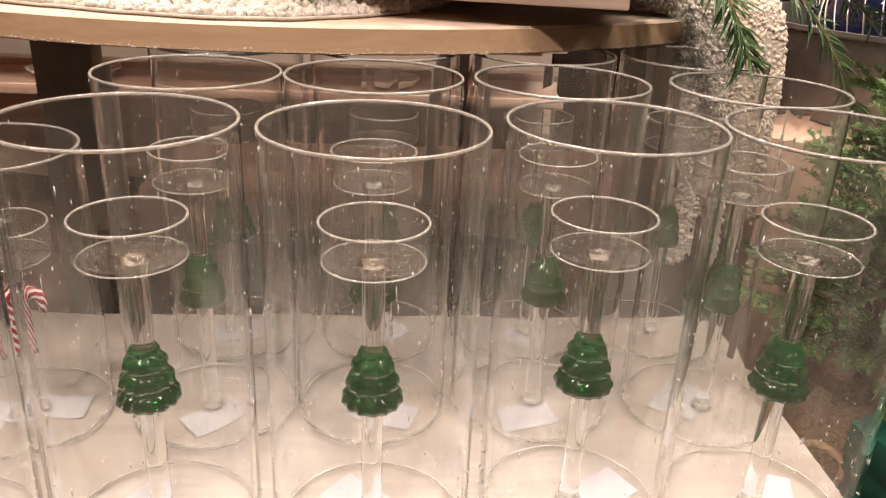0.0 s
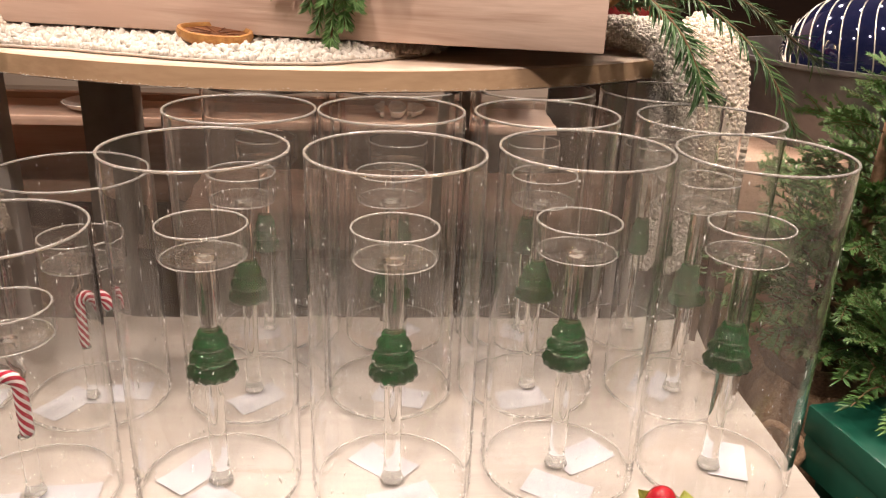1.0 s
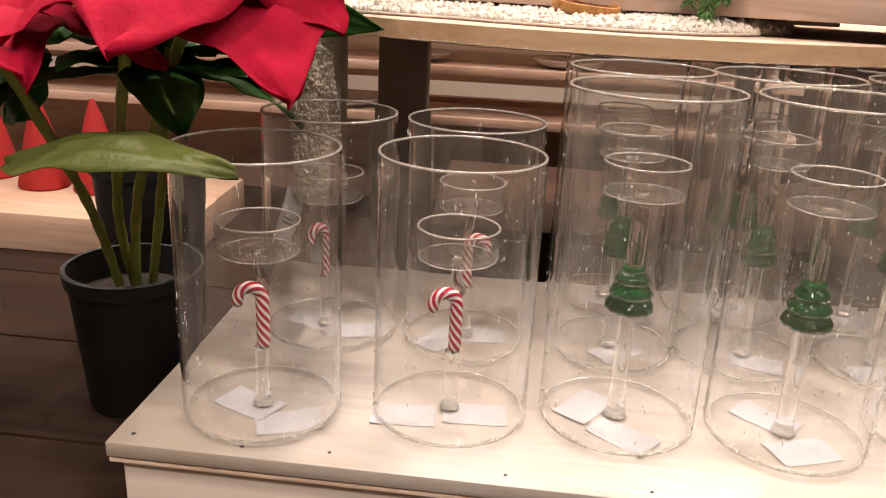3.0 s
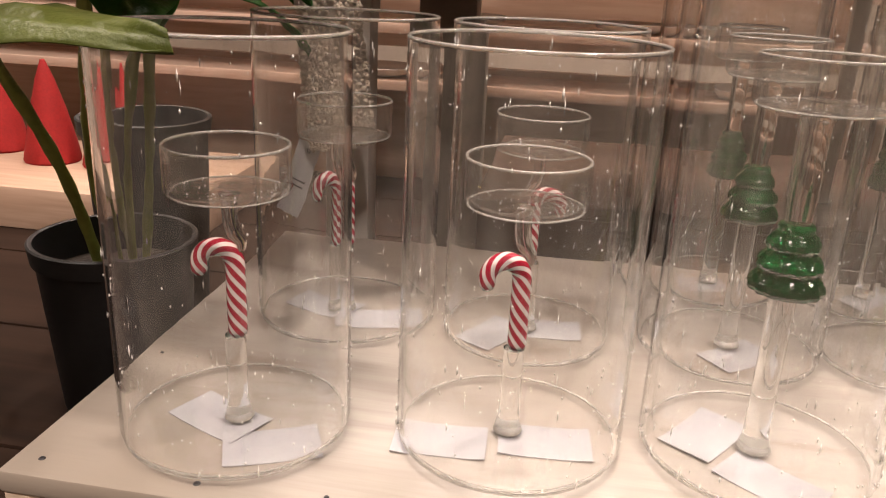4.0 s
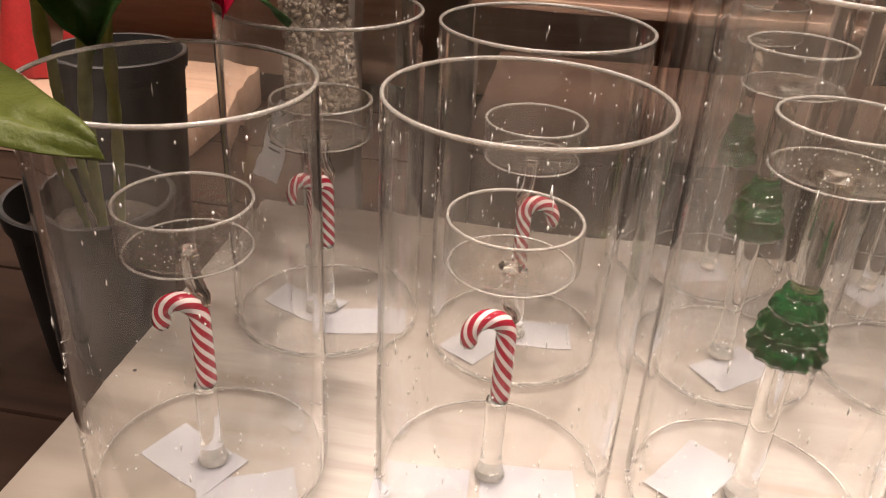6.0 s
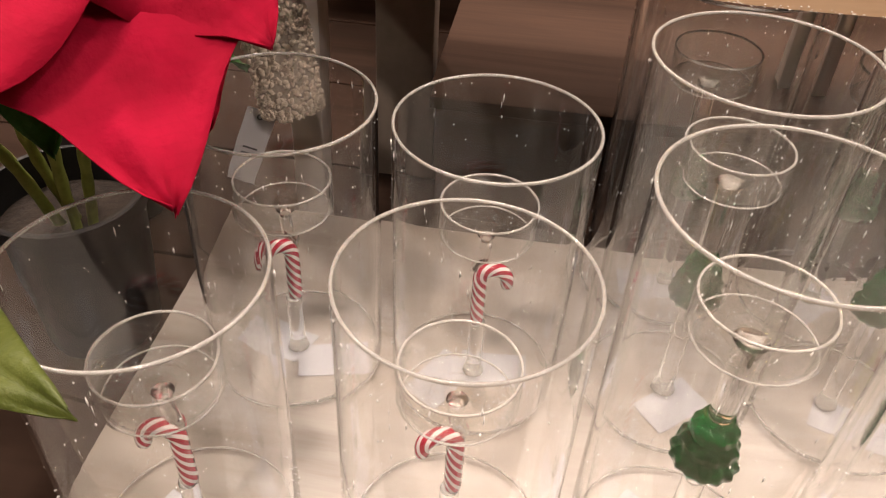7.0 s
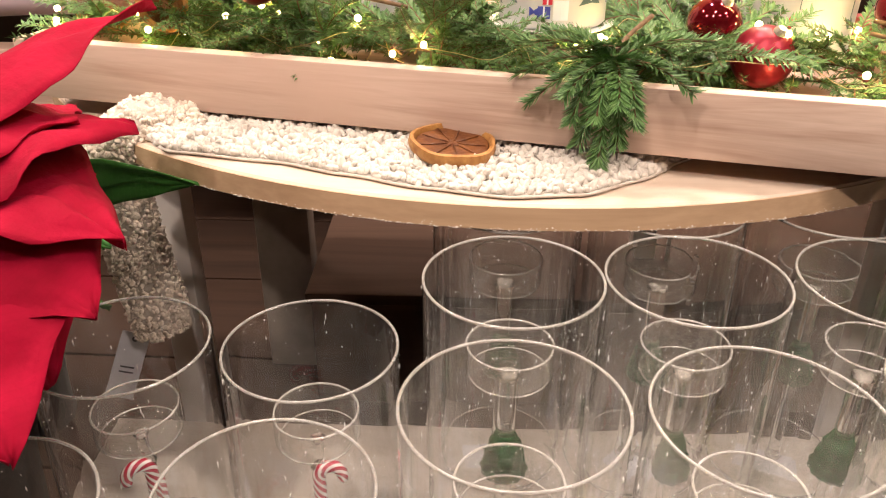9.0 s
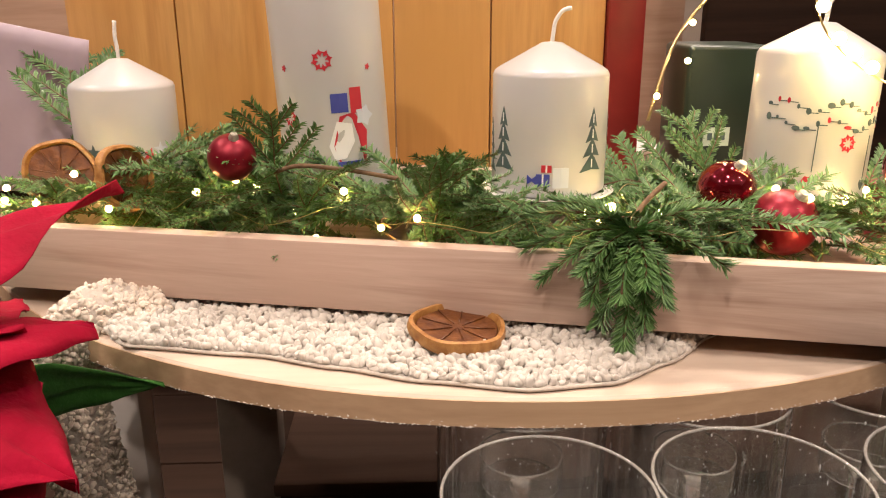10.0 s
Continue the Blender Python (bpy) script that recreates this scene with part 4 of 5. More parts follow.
for k, (yaw, down, ln) in enumerate(((-172, 6, 0.052), (-160, 22, 0.050), (-140, 42, 0.040), (-118, 58, 0.048), (-92, 62, 0.056), (-68, 56, 0.046), (-45, 40, 0.038), (-100, 36, 0.036), (-75, 20, 0.034),
                                     (175, -12, 0.050), (150, -16, 0.045), (20, -14, 0.055), (-20, 6, 0.045), (-135, 20, 0.034))):
    fn, ft = frond_mesh(200 + k, ln, 0.006)
    base = part("fir_sprig", ft, TWIG, garland, "", TM @ pose(-0.176, 0.002, 0.052, 0, down, yaw))
    part("needles", fn, NEEDLE, base)
# upright sprigs beside the candles
for lx, ly, a, up, s in ((-0.372, 0.05, -75, 70, 0.55), (-0.365, 0.05, -20, 42, 0.5), (-0.30, 0.045, -30, 40, 0.55), (-0.285, 0.05, -60, 55, 0.5), (-0.125, 0.10, 110, 58, 0.5), (-0.10, 0.09, 60, 60, 0.45),
                         (-0.41, 0.06, -160, 30, 0.7), (-0.32, 0.06, 190, 28, 0.8), (-0.5, 0.06, 30, 30, 0.8), (-0.54, 0.1, 120, 45, 0.9)):
    sprig(garland, int(lx * -100), TM @ pose(lx, ly, 0.035, 0, -up, a), s)

# long loose branches at the tray's right end
branch = thing("fir_branch", "long dark green fir branch hanging past the tray end", "branch")
for pts, seed in ((((0.115, 0.545, 0.268), (0.16, 0.50, 0.262), (0.19, 0.465, 0.235), (0.207, 0.447, 0.198)), 1), (((0.13, 0.56, 0.272), (0.19, 0.50, 0.262), (0.24, 0.46, 0.225), (0.270, 0.441, 0.174)), 2),
                  (((0.14, 0.58, 0.275), (0.20, 0.53, 0.272), (0.25, 0.50, 0.25), (0.30, 0.49, 0.215)), 3)):
    r5 = random.Random(seed)
    c = bend(pts, 8)
    part("stem", tube("stem", c, [0.0014 * (1 - 0.5 * k / len(c)) for k in range(len(c))], TWIG, 6), TWIG, branch)
    nv, nf = [], []
    for a, b in zip(c[4:], c[5:]):
        t = (b - a).normalized()
        w = t.cross(Vector((0, 0, 1))).normalized()
        u = w.cross(t)
        for k in range(13):
            p = a.lerp(b, r5.random())
            d = (t * 0.75 + w * r5.choice((-1, 1)) * r5.uniform(0.75, 1.0) + u * r5.gauss(0, 0.28)).normalized()
            ln = r5.uniform(0.016, 0.026)
            s = d.cross(u).normalized() * 0.0010
            o = d.cross(s).normalized() * 0.0004
            mid, tip = p + d * ln * 0.55, p + d * ln + Vector((0, 0, -0.002))
            i = len(nv)
            nv += [p + s * 0.5, p - s * 0.5, mid + s, mid + o, mid - s, tip]
            nf += [(i, i + 2, i + 3), (i, i + 3, i + 1), (i + 1, i + 3, i + 4), (i + 2, i + 5, i + 3), (i + 3, i + 5, i + 4)]
    part("needles", mesh_of("needles", nv, nf, DARK_NEEDLE, False), DARK_NEEDLE, branch)

# bare brown twig among the greenery
single("bare_twig", tube("bare_twig", bend([(-0.215, 0.572, 0.286), (-0.20, 0.572, 0.290), (-0.17, 0.57, 0.287), (-0.145, 0.566, 0.283)], 6), 0.0013, TWIG, 7), TWIG,
       "thin bare brown twig lying in the fir greenery", "twig")
single("bare_twig", tube("bare_twig", bend([(-0.045, 0.508, 0.264), (-0.03, 0.512, 0.270), (-0.018, 0.525, 0.278), (-0.005, 0.535, 0.286)], 6), 0.0014, TWIG, 7), TWIG,
       "thin bare brown twig rising from the fir greenery", "twig")

# ---------------------------------------------------------------- candles


def candle(x, y, z, radius, height, lean, turn, label, wick_pts):
    ob = thing("pillar_candle", label, "candle", "pillar candles", "", pose(x, y, z, lean[0], lean[1], 0))
    h, r = height, radius
    part("wax", lathe_bm([(0, 0.002), (r - 0.002, 0.002), (r, 0.004), (r, h * 0.5), (r, h - 0.004), (r - 0.0012, h - 0.0015), (r - 0.004, h + 0.0005), (r * 0.45, h + 0.0090),
                          (0.006, h + 0.0145), (0.0, h + 0.0150)], 72), WAX, ob, "white wax with printed motifs")
    part("wick", tube("wick", bend([(0, 0, h + 0.013)] + [(a, 0, h + 0.015 + b) for a, b in wick_pts], 5), 0.0013, WICK, 7), WICK, ob)
    part("saucer", lathe_bm([(0, 0), (r + 0.001, 0), (r + 0.006, 0.0015), (r + 0.0065, 0.0024), (r + 0.001, 0.0016), (0, 0.0016)], 64), SAUCER, ob, "white enamel candle plate")
    return ob


def decal(cd, radius, name, mat, u, z, pts, depth=0.0):
    """A print that follows the round wax: pts in metres round and up from (u, z)."""
    verts, n = [], len(pts)
    for k, lift in enumerate((0.00035 + depth, 0.0)):
        for a, b in pts:
            ang = -math.pi / 2 + (u + a) / radius
            r = radius + lift
            verts.append((r * math.cos(ang), r * math.sin(ang), z + b))
    faces = [tuple(range(n))] + [(i, n + i, n + (i + 1) % n, (i + 1) % n) for i in range(n)]
    part(name, mesh_of(name, verts, faces, mat, False), mat, cd)


def strip_rect(w, h):
    k = max(1, int(w / 0.004))
    return [(-w / 2 + w * i / k, -h / 2) for i in range(k + 1)] + [(w / 2 - w * i / k, h / 2) for i in range(k + 1)]


def star(r0, r1, n, spin=0.0):
    return [((r0 if i % 2 == 0 else r1) * math.cos(math.pi * i / n + spin), (r0 if i % 2 == 0 else r1) * math.sin(math.pi * i / n + spin)) for i in range(2 * n)]


def disc_pts(r, n=12, sx=1.0, sy=1.0):
    return [(r * sx * math.cos(2 * math.pi * i / n), r * sy * math.sin(2 * math.pi * i / n)) for i in range(n)]


def snow_star(cd, R, u, z, s):
    for k in range(8):
        a = math.pi / 4 * k + 0.2
        decal(cd, R, "star_petal", RED_INK, u + s * 0.68 * math.cos(a), z + s * 0.68 * math.sin(a), star(s * 0.36, s * 0.17, 4, a))


R = 0.035
c1 = candle(-0.333, 0.683, 0.261, 0.034, 0.066, (0, 0), 0, "short white pillar candle with small printed motifs", [(0.000, 0.006), (-0.0005, 0.014), (0.0003, 0.024)])
for k, (u, mat) in enumerate(((-0.023, RED_INK), (-0.012, GREY_INK), (0.002, BLUE_INK), (0.014, GREY_INK), (0.024, RED_INK), (0.032, PALE_INK))):
    decal(c1, 0.034, "printed_motif", mat, u, 0.020 + 0.003 * (k % 2), star(0.0052, 0.0022, 5, 0.3 * k))
    decal(c1, 0.034, "printed_motif", RED_INK, u + 0.004, 0.010, disc_pts(0.0016, 8))
c2 = candle(-0.186, 0.655, 0.252, R, 0.150, (0, -3.0), 0, "tall white pillar candle with red stars and printed gifts", [(0, 0.006), (0.001, 0.012), (0.001, 0.020)])
snow_star(c2, R, 0.000, 0.092, 0.0066)
decal(c2, R, "star", RED_INK, -0.027, 0.088, star(0.0022, 0.0011, 5))
decal(c2, R, "star", RED_INK, 0.029, 0.086, star(0.0022, 0.0011, 5))
snow_star(c2, R, -0.026, 0.058, 0.0058)
decal(c2, R, "blue_gift", BLUE_INK, 0.008, 0.066, strip_rect(0.0105, 0.0115))
decal(c2, R, "red_gift", RED_INK, 0.0185, 0.067, strip_rect(0.0075, 0.0155))
decal(c2, R, "grey_gift", PALE_INK, 0.0235, 0.057, star(0.0068, 0.0045, 5))
decal(c2, R, "red_shape", RED_INK, 0.0135, 0.044, [(-0.006, 0.014), (0.003, 0.016), (0.011, 0.004), (0.009, -0.016), (-0.008, -0.016), (-0.011, -0.004)])
decal(c2, R, "white_shape", WHITE_INK, 0.0085, 0.044, [(-0.003, 0.011), (0.006, 0.009), (0.007, -0.002), (0.001, -0.012), (-0.006, -0.013), (-0.009, -0.004)], 0.0003)
decal(c2, R, "blue_shape", BLUE_INK, 0.012, 0.0285, strip_rect(0.016, 0.003), 0.0003)
decal(c2, R, "dark_shape", BLACK_INK, 0.003, 0.016, disc_pts(0.006, 10, 1.0, 0.55))
decal(c2, R, "dark_shape", BLACK_INK, 0.0155, 0.0145, disc_pts(0.0042, 10, 1.0, 1.2))
c3 = candle(-0.053, 0.620, 0.263, R, 0.076, (0, 0), 0, "white pillar candle with printed grey firs and gifts", [(0.0008, 0.006), (0.002, 0.012), (0.006, 0.0175), (0.011, 0.019)])
for u, z0, k in ((0.0225, 0.021, 1.0), (-0.036, 0.021, 1.0), (-0.052, 0.018, 0.8), (0.05, 0.02, 0.9)):
    for j in range(4):
        w = 0.0088 * k * (1 - 0.2 * j)
        decal(c3, R, "printed_fir_tier", GREY_INK, u, z0 + 0.0088 * j * k, [(-w, -0.0036), (0, -0.0022), (w, -0.0036), (w * 0.35, 0.0040), (0, 0.0076), (-w * 0.35, 0.0040)])
        decal(c3, R, "white_line", WHITE_INK, u, z0 + 0.0088 * j * k, [(-0.0004, -0.001), (0.0004, -0.001), (0.0003, 0.004), (-0.0003, 0.004)], 0.0002)
decal(c3, R, "blue_gift", BLUE_INK, -0.0085, 0.0135, strip_rect(0.008, 0.0075))
decal(c3, R, "blue_bow", BLUE_INK, -0.0150, 0.0135, [(-0.003, 0.003), (0, 0.0008), (0.003, 0.003), (0.003, -0.003), (0, -0.0008), (-0.003, -0.003)])
decal(c3, R, "grey_gift", PALE_INK, 0.0020, 0.0150, strip_rect(0.0095, 0.0120))
decal(c3, R, "red_gift", RED_INK, -0.0065, 0.0205, strip_rect(0.0060, 0.0042), 0.0001)
decal(c3, R, "white_line", WHITE_INK, -0.0085, 0.0135, strip_rect(0.0010, 0.0075), 0.0003)
decal(c3, R, "white_line", WHITE_INK, -0.0065, 0.0205, strip_rect(0.0010, 0.0042), 0.0003)
c4 = candle(0.100, 0.603, 0.247, R, 0.103, (-1.0, 2.0), 0, "white pillar candle with a printed berry garland", [(0.0008, 0.006), (0.001, 0.010), (0.003, 0.014)])
r6 = random.Random(9)
for row, z0 in ((0, 0.070), (1, 0.060)):
    for k in range(15):
        u = -0.040 + 0.0056 * k
        z = z0 + 0.003 * math.sin(1.1 * k + row) + 0.002
        decal(c4, R, "printed_leaf", GREY_INK if r6.random() < 0.78 else RED_INK, u, z, disc_pts(0.0023, 8, r6.uniform(0.35, 1.0), r6.uniform(0.4, 1.0)))
        decal(c4, R, "garland_line", GREY_INK, u + 0.0028, z - 0.0008, strip_rect(0.0048, 0.0005))
snow_star(c4, R, 0.0065, 0.0520, 0.0052)
decal(c4, R, "string_line", GREY_INK, -0.0115, 0.0480, strip_rect(0.0005, 0.026))
decal(c4, R, "string_line", GREY_INK, 0.0245, 0.0430, strip_rect(0.0005, 0.026))
decal(c4, R, "printed_heart", GREY_INK, 0.0240, 0.0275, [(0, -0.0035), (0.003, 0.0005), (0.002, 0.003), (0, 0.0018), (-0.002, 0.003), (-0.003, 0.0005)])
decal(c4, R, "printed_hook", RED_INK, -0.0150, 0.0270, [(-0.001, -0.007), (0.0006, -0.007), (0.0010, 0.002), (0.004, 0.003), (0.004, 0.005), (0.0004, 0.0055), (-0.0012, 0.003)])


# ---------------------------------------------------------------- baubles, fairy lights, slices in the greenery
def bauble(x, y, z, r, mat, label):
    ob = thing("christmas_ball", label, "bauble", "balls in the greenery", "", pose(x, y, z, 25, 15, 0))
    bm = bmesh.new()
    bmesh.ops.create_uvsphere(bm, u_segments=40, v_segments=24, radius=r)
    part("ball", bm, mat, ob)
    part("cap", lathe_bm([(0, r + 0.003), (r * 0.14, r + 0.003), (r * 0.2, r + 0.001), (r * 0.22, r * 0.965)], 20), SILVER, ob, "small metal cap")
    return ob


bauble(0.060, 0.534, 0.264, 0.0178, RED_MATT, "satin dark red christmas ball in the fir")
bauble(0.036, 0.556, 0.277, 0.0162, RED_GLOSS, "shiny dark red christmas ball in the fir")
bauble(-0.239, 0.578, 0.294, 0.0135, RED_MATT, "small satin red christmas ball in the fir")
bauble(0.158, 0.585, 0.282, 0.0160, RED_GLOSS, "shiny red christmas ball beside a candle")
orange_slice(TM @ pose(-0.470, 0.034, 0.060, 80, 14, 78) @ Matrix.Scale(0.86, 4), "dried orange slice standing in the greenery")
orange_slice(TM @ pose(-0.535, 0.07, 0.052, 70, 0, 15), "dried orange slice standing in the greenery")
orange_slice(TM @ pose(-0.005, 0.06, 0.042, 60, 0, -30), "dried orange slice standing in the greenery")

lights = thing("fairy_lights", "warm white fairy lights on thin copper wire through the greenery", "fairy lights")
bulb_bm = bmesh.new()
bmesh.ops.create_uvsphere(bulb_bm, u_segments=10, v_segments=8, radius=0.0020)
bulb_me = bm_mesh("bulb", bulb_bm, BULB)
r7 = random.Random(21)
wire_pts = []
for i in range(64):
    t = i / 63
    lx = -0.55 + 0.545 * t
    ly = 0.075 + 0.05 * math.sin(9 * t * math.pi) + r7.uniform(-0.02, 0.02)
    wire_pts.append(TM @ Vector((lx, ly, 0.030 + r7.uniform(-0.012, 0.020))))
part("wire", tube("wire", bend(wire_pts, 3), 0.00028, WIRE, 5), WIRE, lights)
for k, p in enumerate(wire_pts[::3]):
    part("bulb", bulb_me, BULB, lights, "", Matrix.Translation(p + Vector((0, 0, 0.003))))
front_pts = []
for i in range(26):
    t = i / 25
    p = TM @ Vector((-0.55 + 0.54 * t, 0.030 + r7.uniform(-0.008, 0.012), 0.041 + r7.uniform(-0.004, 0.012)))
    front_pts.append(p)
part("wire", tube("wire", bend(front_pts, 3), 0.00028, WIRE, 5), WIRE, lights)
for p in front_pts[::6]:
    part("bulb", bulb_me, BULB, lights, "", Matrix.Translation(p + Vector((0, 0, 0.002))))
for lx, ly, lz in ((-0.545, 0.03, 0.052), (-0.52, 0.022, 0.046), (-0.505, 0.04, 0.060), (-0.487, 0.035, 0.050), (-0.468, 0.05, 0.058), (-0.478, 0.03, 0.042), (-0.405, 0.05, 0.058), (-0.392, 0.05, 0.055), (-0.335, 0.04, 0.056),
                   (-0.20, 0.03, 0.052), (-0.192, 0.034, 0.048), (-0.186, 0.03, 0.056), (-0.10, 0.06, 0.062), (-0.085, 0.05, 0.06), (-0.03, 0.03, 0.050), (-0.022, 0.034, 0.054), (-0.045, 0.03, 0.045), (-0.008, 0.04, 0.056)):
    part("bulb", bulb_me, BULB, lights, "", TM @ Matrix.Translation((lx, ly, lz)))
# a strand that climbs over the tall candle and on behind
climb = bend([(0.085, 0.60, 0.42), (0.074, 0.555, 0.372), (0.088, 0.553, 0.352), (0.108, 0.552, 0.338), (0.128, 0.556, 0.328), (0.15, 0.565, 0.30), (0.165, 0.57, 0.275)], 4)
part("wire", tube("wire", climb, 0.0006, WIRE, 6), WIRE, lights)
for k in (4, 7, 9, 11, 14, 18):
    part("bulb", bulb_me, BULB, lights, "", Matrix.Translation(climb[k] + Vector((0.001, -0.003, 0.002))) @ Matrix.Scale(1.7, 4))
twigs_lit = bend([(0.02, 0.66, 0.30), (0.035, 0.67, 0.345), (0.055, 0.68, 0.372), (0.075, 0.68, 0.39), (0.10, 0.68, 0.385)], 5)
part("wire", tube("wire", twigs_lit, 0.0012, WIRE, 6), WIRE, lights)
for k in (2, 5, 8, 10, 12, 14, 16, 18, 20):
    part("bulb", bulb_me, BULB, lights, "", Matrix.Translation(twigs_lit[k] + Vector((r7.uniform(-0.012, 0.012), -0.004, r7.uniform(-0.008, 0.008)))))

# ---------------------------------------------------------------- behind the tray
planks = thing("pine_cabinet", "orange pine plank cabinet door with a dark red frame", "cabinet")
for k, (x0, x1) in enumerate(((-0.412, -0.3265), (-0.3255, -0.2395), (-0.2385, -0.1525), (-0.1515, -0.0735), (-0.0725, 0.0205))):
    part("plank", box_bm((x0, 0.80, 0.214), (x1, 0.816, 0.75), 0.0012), PINE, planks)
part("red_post", box_bm((0.0215, 0.794, 0.214), (0.052, 0.830, 0.75), 0.002), RED_PAINT, planks, "dark red painted post")
block = thing("square_candle", "dark green square candle with a pale label", "candle")
part("wax_block", box_bm((0.068, 0.73, 0.222), (0.128, 0.79, 0.345), 0.004, 3), DARK_GREEN_WAX, block)
part("label", box_bm((0.084, 0.7292, 0.270), (0.104, 0.7298, 0.284), 0.0), LABEL, block, "pale green label")
for k in range(3):
    part("label_bar", box_bm((0.087 + 0.005 * k, 0.7286, 0.2745), (0.0905 + 0.005 * k, 0.7291, 0.2800), 0.0), GREY_INK, block)
part("stand", box_bm((0.06, 0.72, DTOP + 0.0005), (0.136, 0.80, 0.2215), 0.001), DARK_WOOD, block)
sv, sf = [], []
for i in range(13):
    for j in range(11):
        u, w = i / 12, j / 10
        sv.append((-0.56 + 0.165 * u + 0.02 * w, 0.725 + 0.035 * math.sin(2.2 * u) - 0.01 * w, 0.235 + 0.125 * w + 0.012 * math.sin(3 * u + 1.0) * w))
for i in range(12):
    for j in range(10):
        a = i * 11 + j
        sf.append((a, a + 11, a + 12, a + 1))
lilac = single("lilac_bag", mesh_of("lilac_bag", sv, sf, LILAC), LILAC, "crumpled lilac paper bag leaning behind the tray", "paper bag")
md = lilac.modifiers.new("thick", "SOLIDIFY")
md.thickness = 0.0012
single("lilac_bag_support", box_bm((-0.56, 0.775, DTOP), (-0.42, 0.80, 0.33), 0.003), DARK_WOOD, "dark wooden block behind the paper bag", "block")
single("red_gift_box", box_bm((0.165, 0.60, DTOP + 0.012), (0.235, 0.67, 0.262), 0.002), RED_PAINT, "dark red gift box at the tray end", "gift box")

# ---------------------------------------------------------------- poinsettia


def leaf_mesh(name, base, tip, width, mat, sag=0.02, side=None, cup=0.25, waves=0.0, seed=0, lobes=0.0):
    """A leaf from base to tip, cupped along its midrib, its blade waved and its rim slightly lobed."""
    rr = random.Random(seed)
    base, tip = Vector(base), Vector(tip)
    ax = tip - base
    ln = ax.length
    t = ax.normalized()
    w = (Vector(side) if side else t.cross(Vector((0, 0, 1)))).normalized()
    w = (w - t * w.dot(t)).normalized()
    n = w.cross(t).normalized()
    if n.z < 0:
        n = -n
    NU, NV = 22, 10
    ph = rr.uniform(0, 6)
    verts, uvs, faces = [], [], []
    for i in range(NU + 1):
        u = i / NU
        prof = (math.sin(math.pi * min(1.0, u ** 0.8)) ** 0.8) * (1.0 if u < 0.55 else 1.0 - 0.30 * ((u - 0.55) / 0.45)) + 0.02
        prof *= 1.0 + lobes * math.sin(u * 16 + ph) * 0.5
        for j in range(NV + 1):
            q = j / NV * 2 - 1
            bow = sag * math.sin(math.pi * u)
            z = bow - cup * width * (abs(q) ** 1.6) * prof + waves * width * math.sin(7 * u + ph + 2 * q) * abs(q)
            z += 0.15 * width * noise.noise(Vector((u * 6.0 + seed, q * 2.0, 0.37 * seed)))
            rib = -0.05 * width * math.exp(-(q / 0.1) ** 2)
            verts.append(base + t * (ln * u) + w * (q * prof * width) + n * (z + rib))
            uvs.append((u, 0.5 + 0.5 * q))
    for i in range(NU):
        for j in range(NV):
            a = i * (NV + 1) + j
            faces.append((a, a + NV + 1, a + NV + 2, a + 1))
    me = mesh_of(name, verts, faces, mat)
    layer = me.uv_layers.new(name="UVMap")
    layer.data.foreach_set("uv", [c for lp in me.loops for c in uvs[lp.vertex_index]])
    return me


plant = thing("poinsettia", "artificial poinsettia with large red bracts in a black pot", "potted plant")


def add_leaf(base, tip, width, mat, name, seed, **kw):
    ob = part(name, leaf_mesh(name, base, tip, width, mat, seed=seed, **kw), mat, plant)
    md = ob.modifiers.new("thick", "SOLIDIFY")
    md.thickness = 0.0005
    return ob


F1 = Vector((-0.345, 0.378, 0.248))
BRACTS = [((-0.272, 0.290, 0.172), 0.046), ((-0.248, 0.362, 0.228), 0.048), ((-0.262, 0.470, 0.302), 0.027), ((-0.262, 0.425, 0.254), 0.048), ((-0.345, 0.250, 0.196), 0.050),
          ((-0.425, 0.290, 0.195), 0.044), ((-0.470, 0.390, 0.225), 0.042), ((-0.420, 0.490, 0.250), 0.040), ((-0.330, 0.505, 0.235), 0.038), ((-0.300, 0.450, 0.215), 0.036), ((-0.255, 0.340, 0.205), 0.046), ((-0.285, 0.345, 0.165), 0.044)]
for k, (tip, w) in enumerate(BRACTS):
    add_leaf(F1 - Vector((0, 0, 0.006)), tip, w, BRACT, "bract", k, sag=0.016, cup=0.16, waves=0.10, lobes=0.10)
for k in range(6):
    a = radians(60 * k + 22)
    add_leaf(F1, F1 + Vector((0.072 * math.cos(a), 0.072 * math.sin(a), 0.016 + 0.012 * (k % 2))), 0.024, BRACT, "bract", 20 + k, sag=0.010, cup=0.2, waves=0.1, lobes=0.1)
for k in range(13):
    a, r = 2.4 * k, 0.004 * math.sqrt(k)
    bm = bmesh.new()
    bmesh.ops.create_icosphere(bm, subdivisions=2, radius=0.0036)
    part("bud", bm, YELLOW if k % 3 else STEM_GREEN, plant, "", Matrix.Translation(F1 + Vector((r * math.cos(a), r * math.sin(a), 0.009))))
F2 = Vector((-0.490, 0.360, 0.205))
for k in range(7):
    a = radians(51 * k + 10)
    add_leaf(F2 - Vector((0, 0, 0.004)), F2 + Vector((0.115 * math.cos(a), 0.115 * math.sin(a), -0.03 + 0.02 * (k % 2))), 0.036, BRACT, "bract", 40 + k, sag=0.02, cup=0.2, waves=0.12, lobes=0.1)
for k in range(9):
    a, r = 2.4 * k, 0.004 * math.sqrt(k)
    bm = bmesh.new()
    bmesh.ops.create_icosphere(bm, subdivisions=2, radius=0.0036)
    part("bud", bm, YELLOW, plant, "", Matrix.Translation(F2 + Vector((r * math.cos(a), r * math.sin(a), 0.006))))
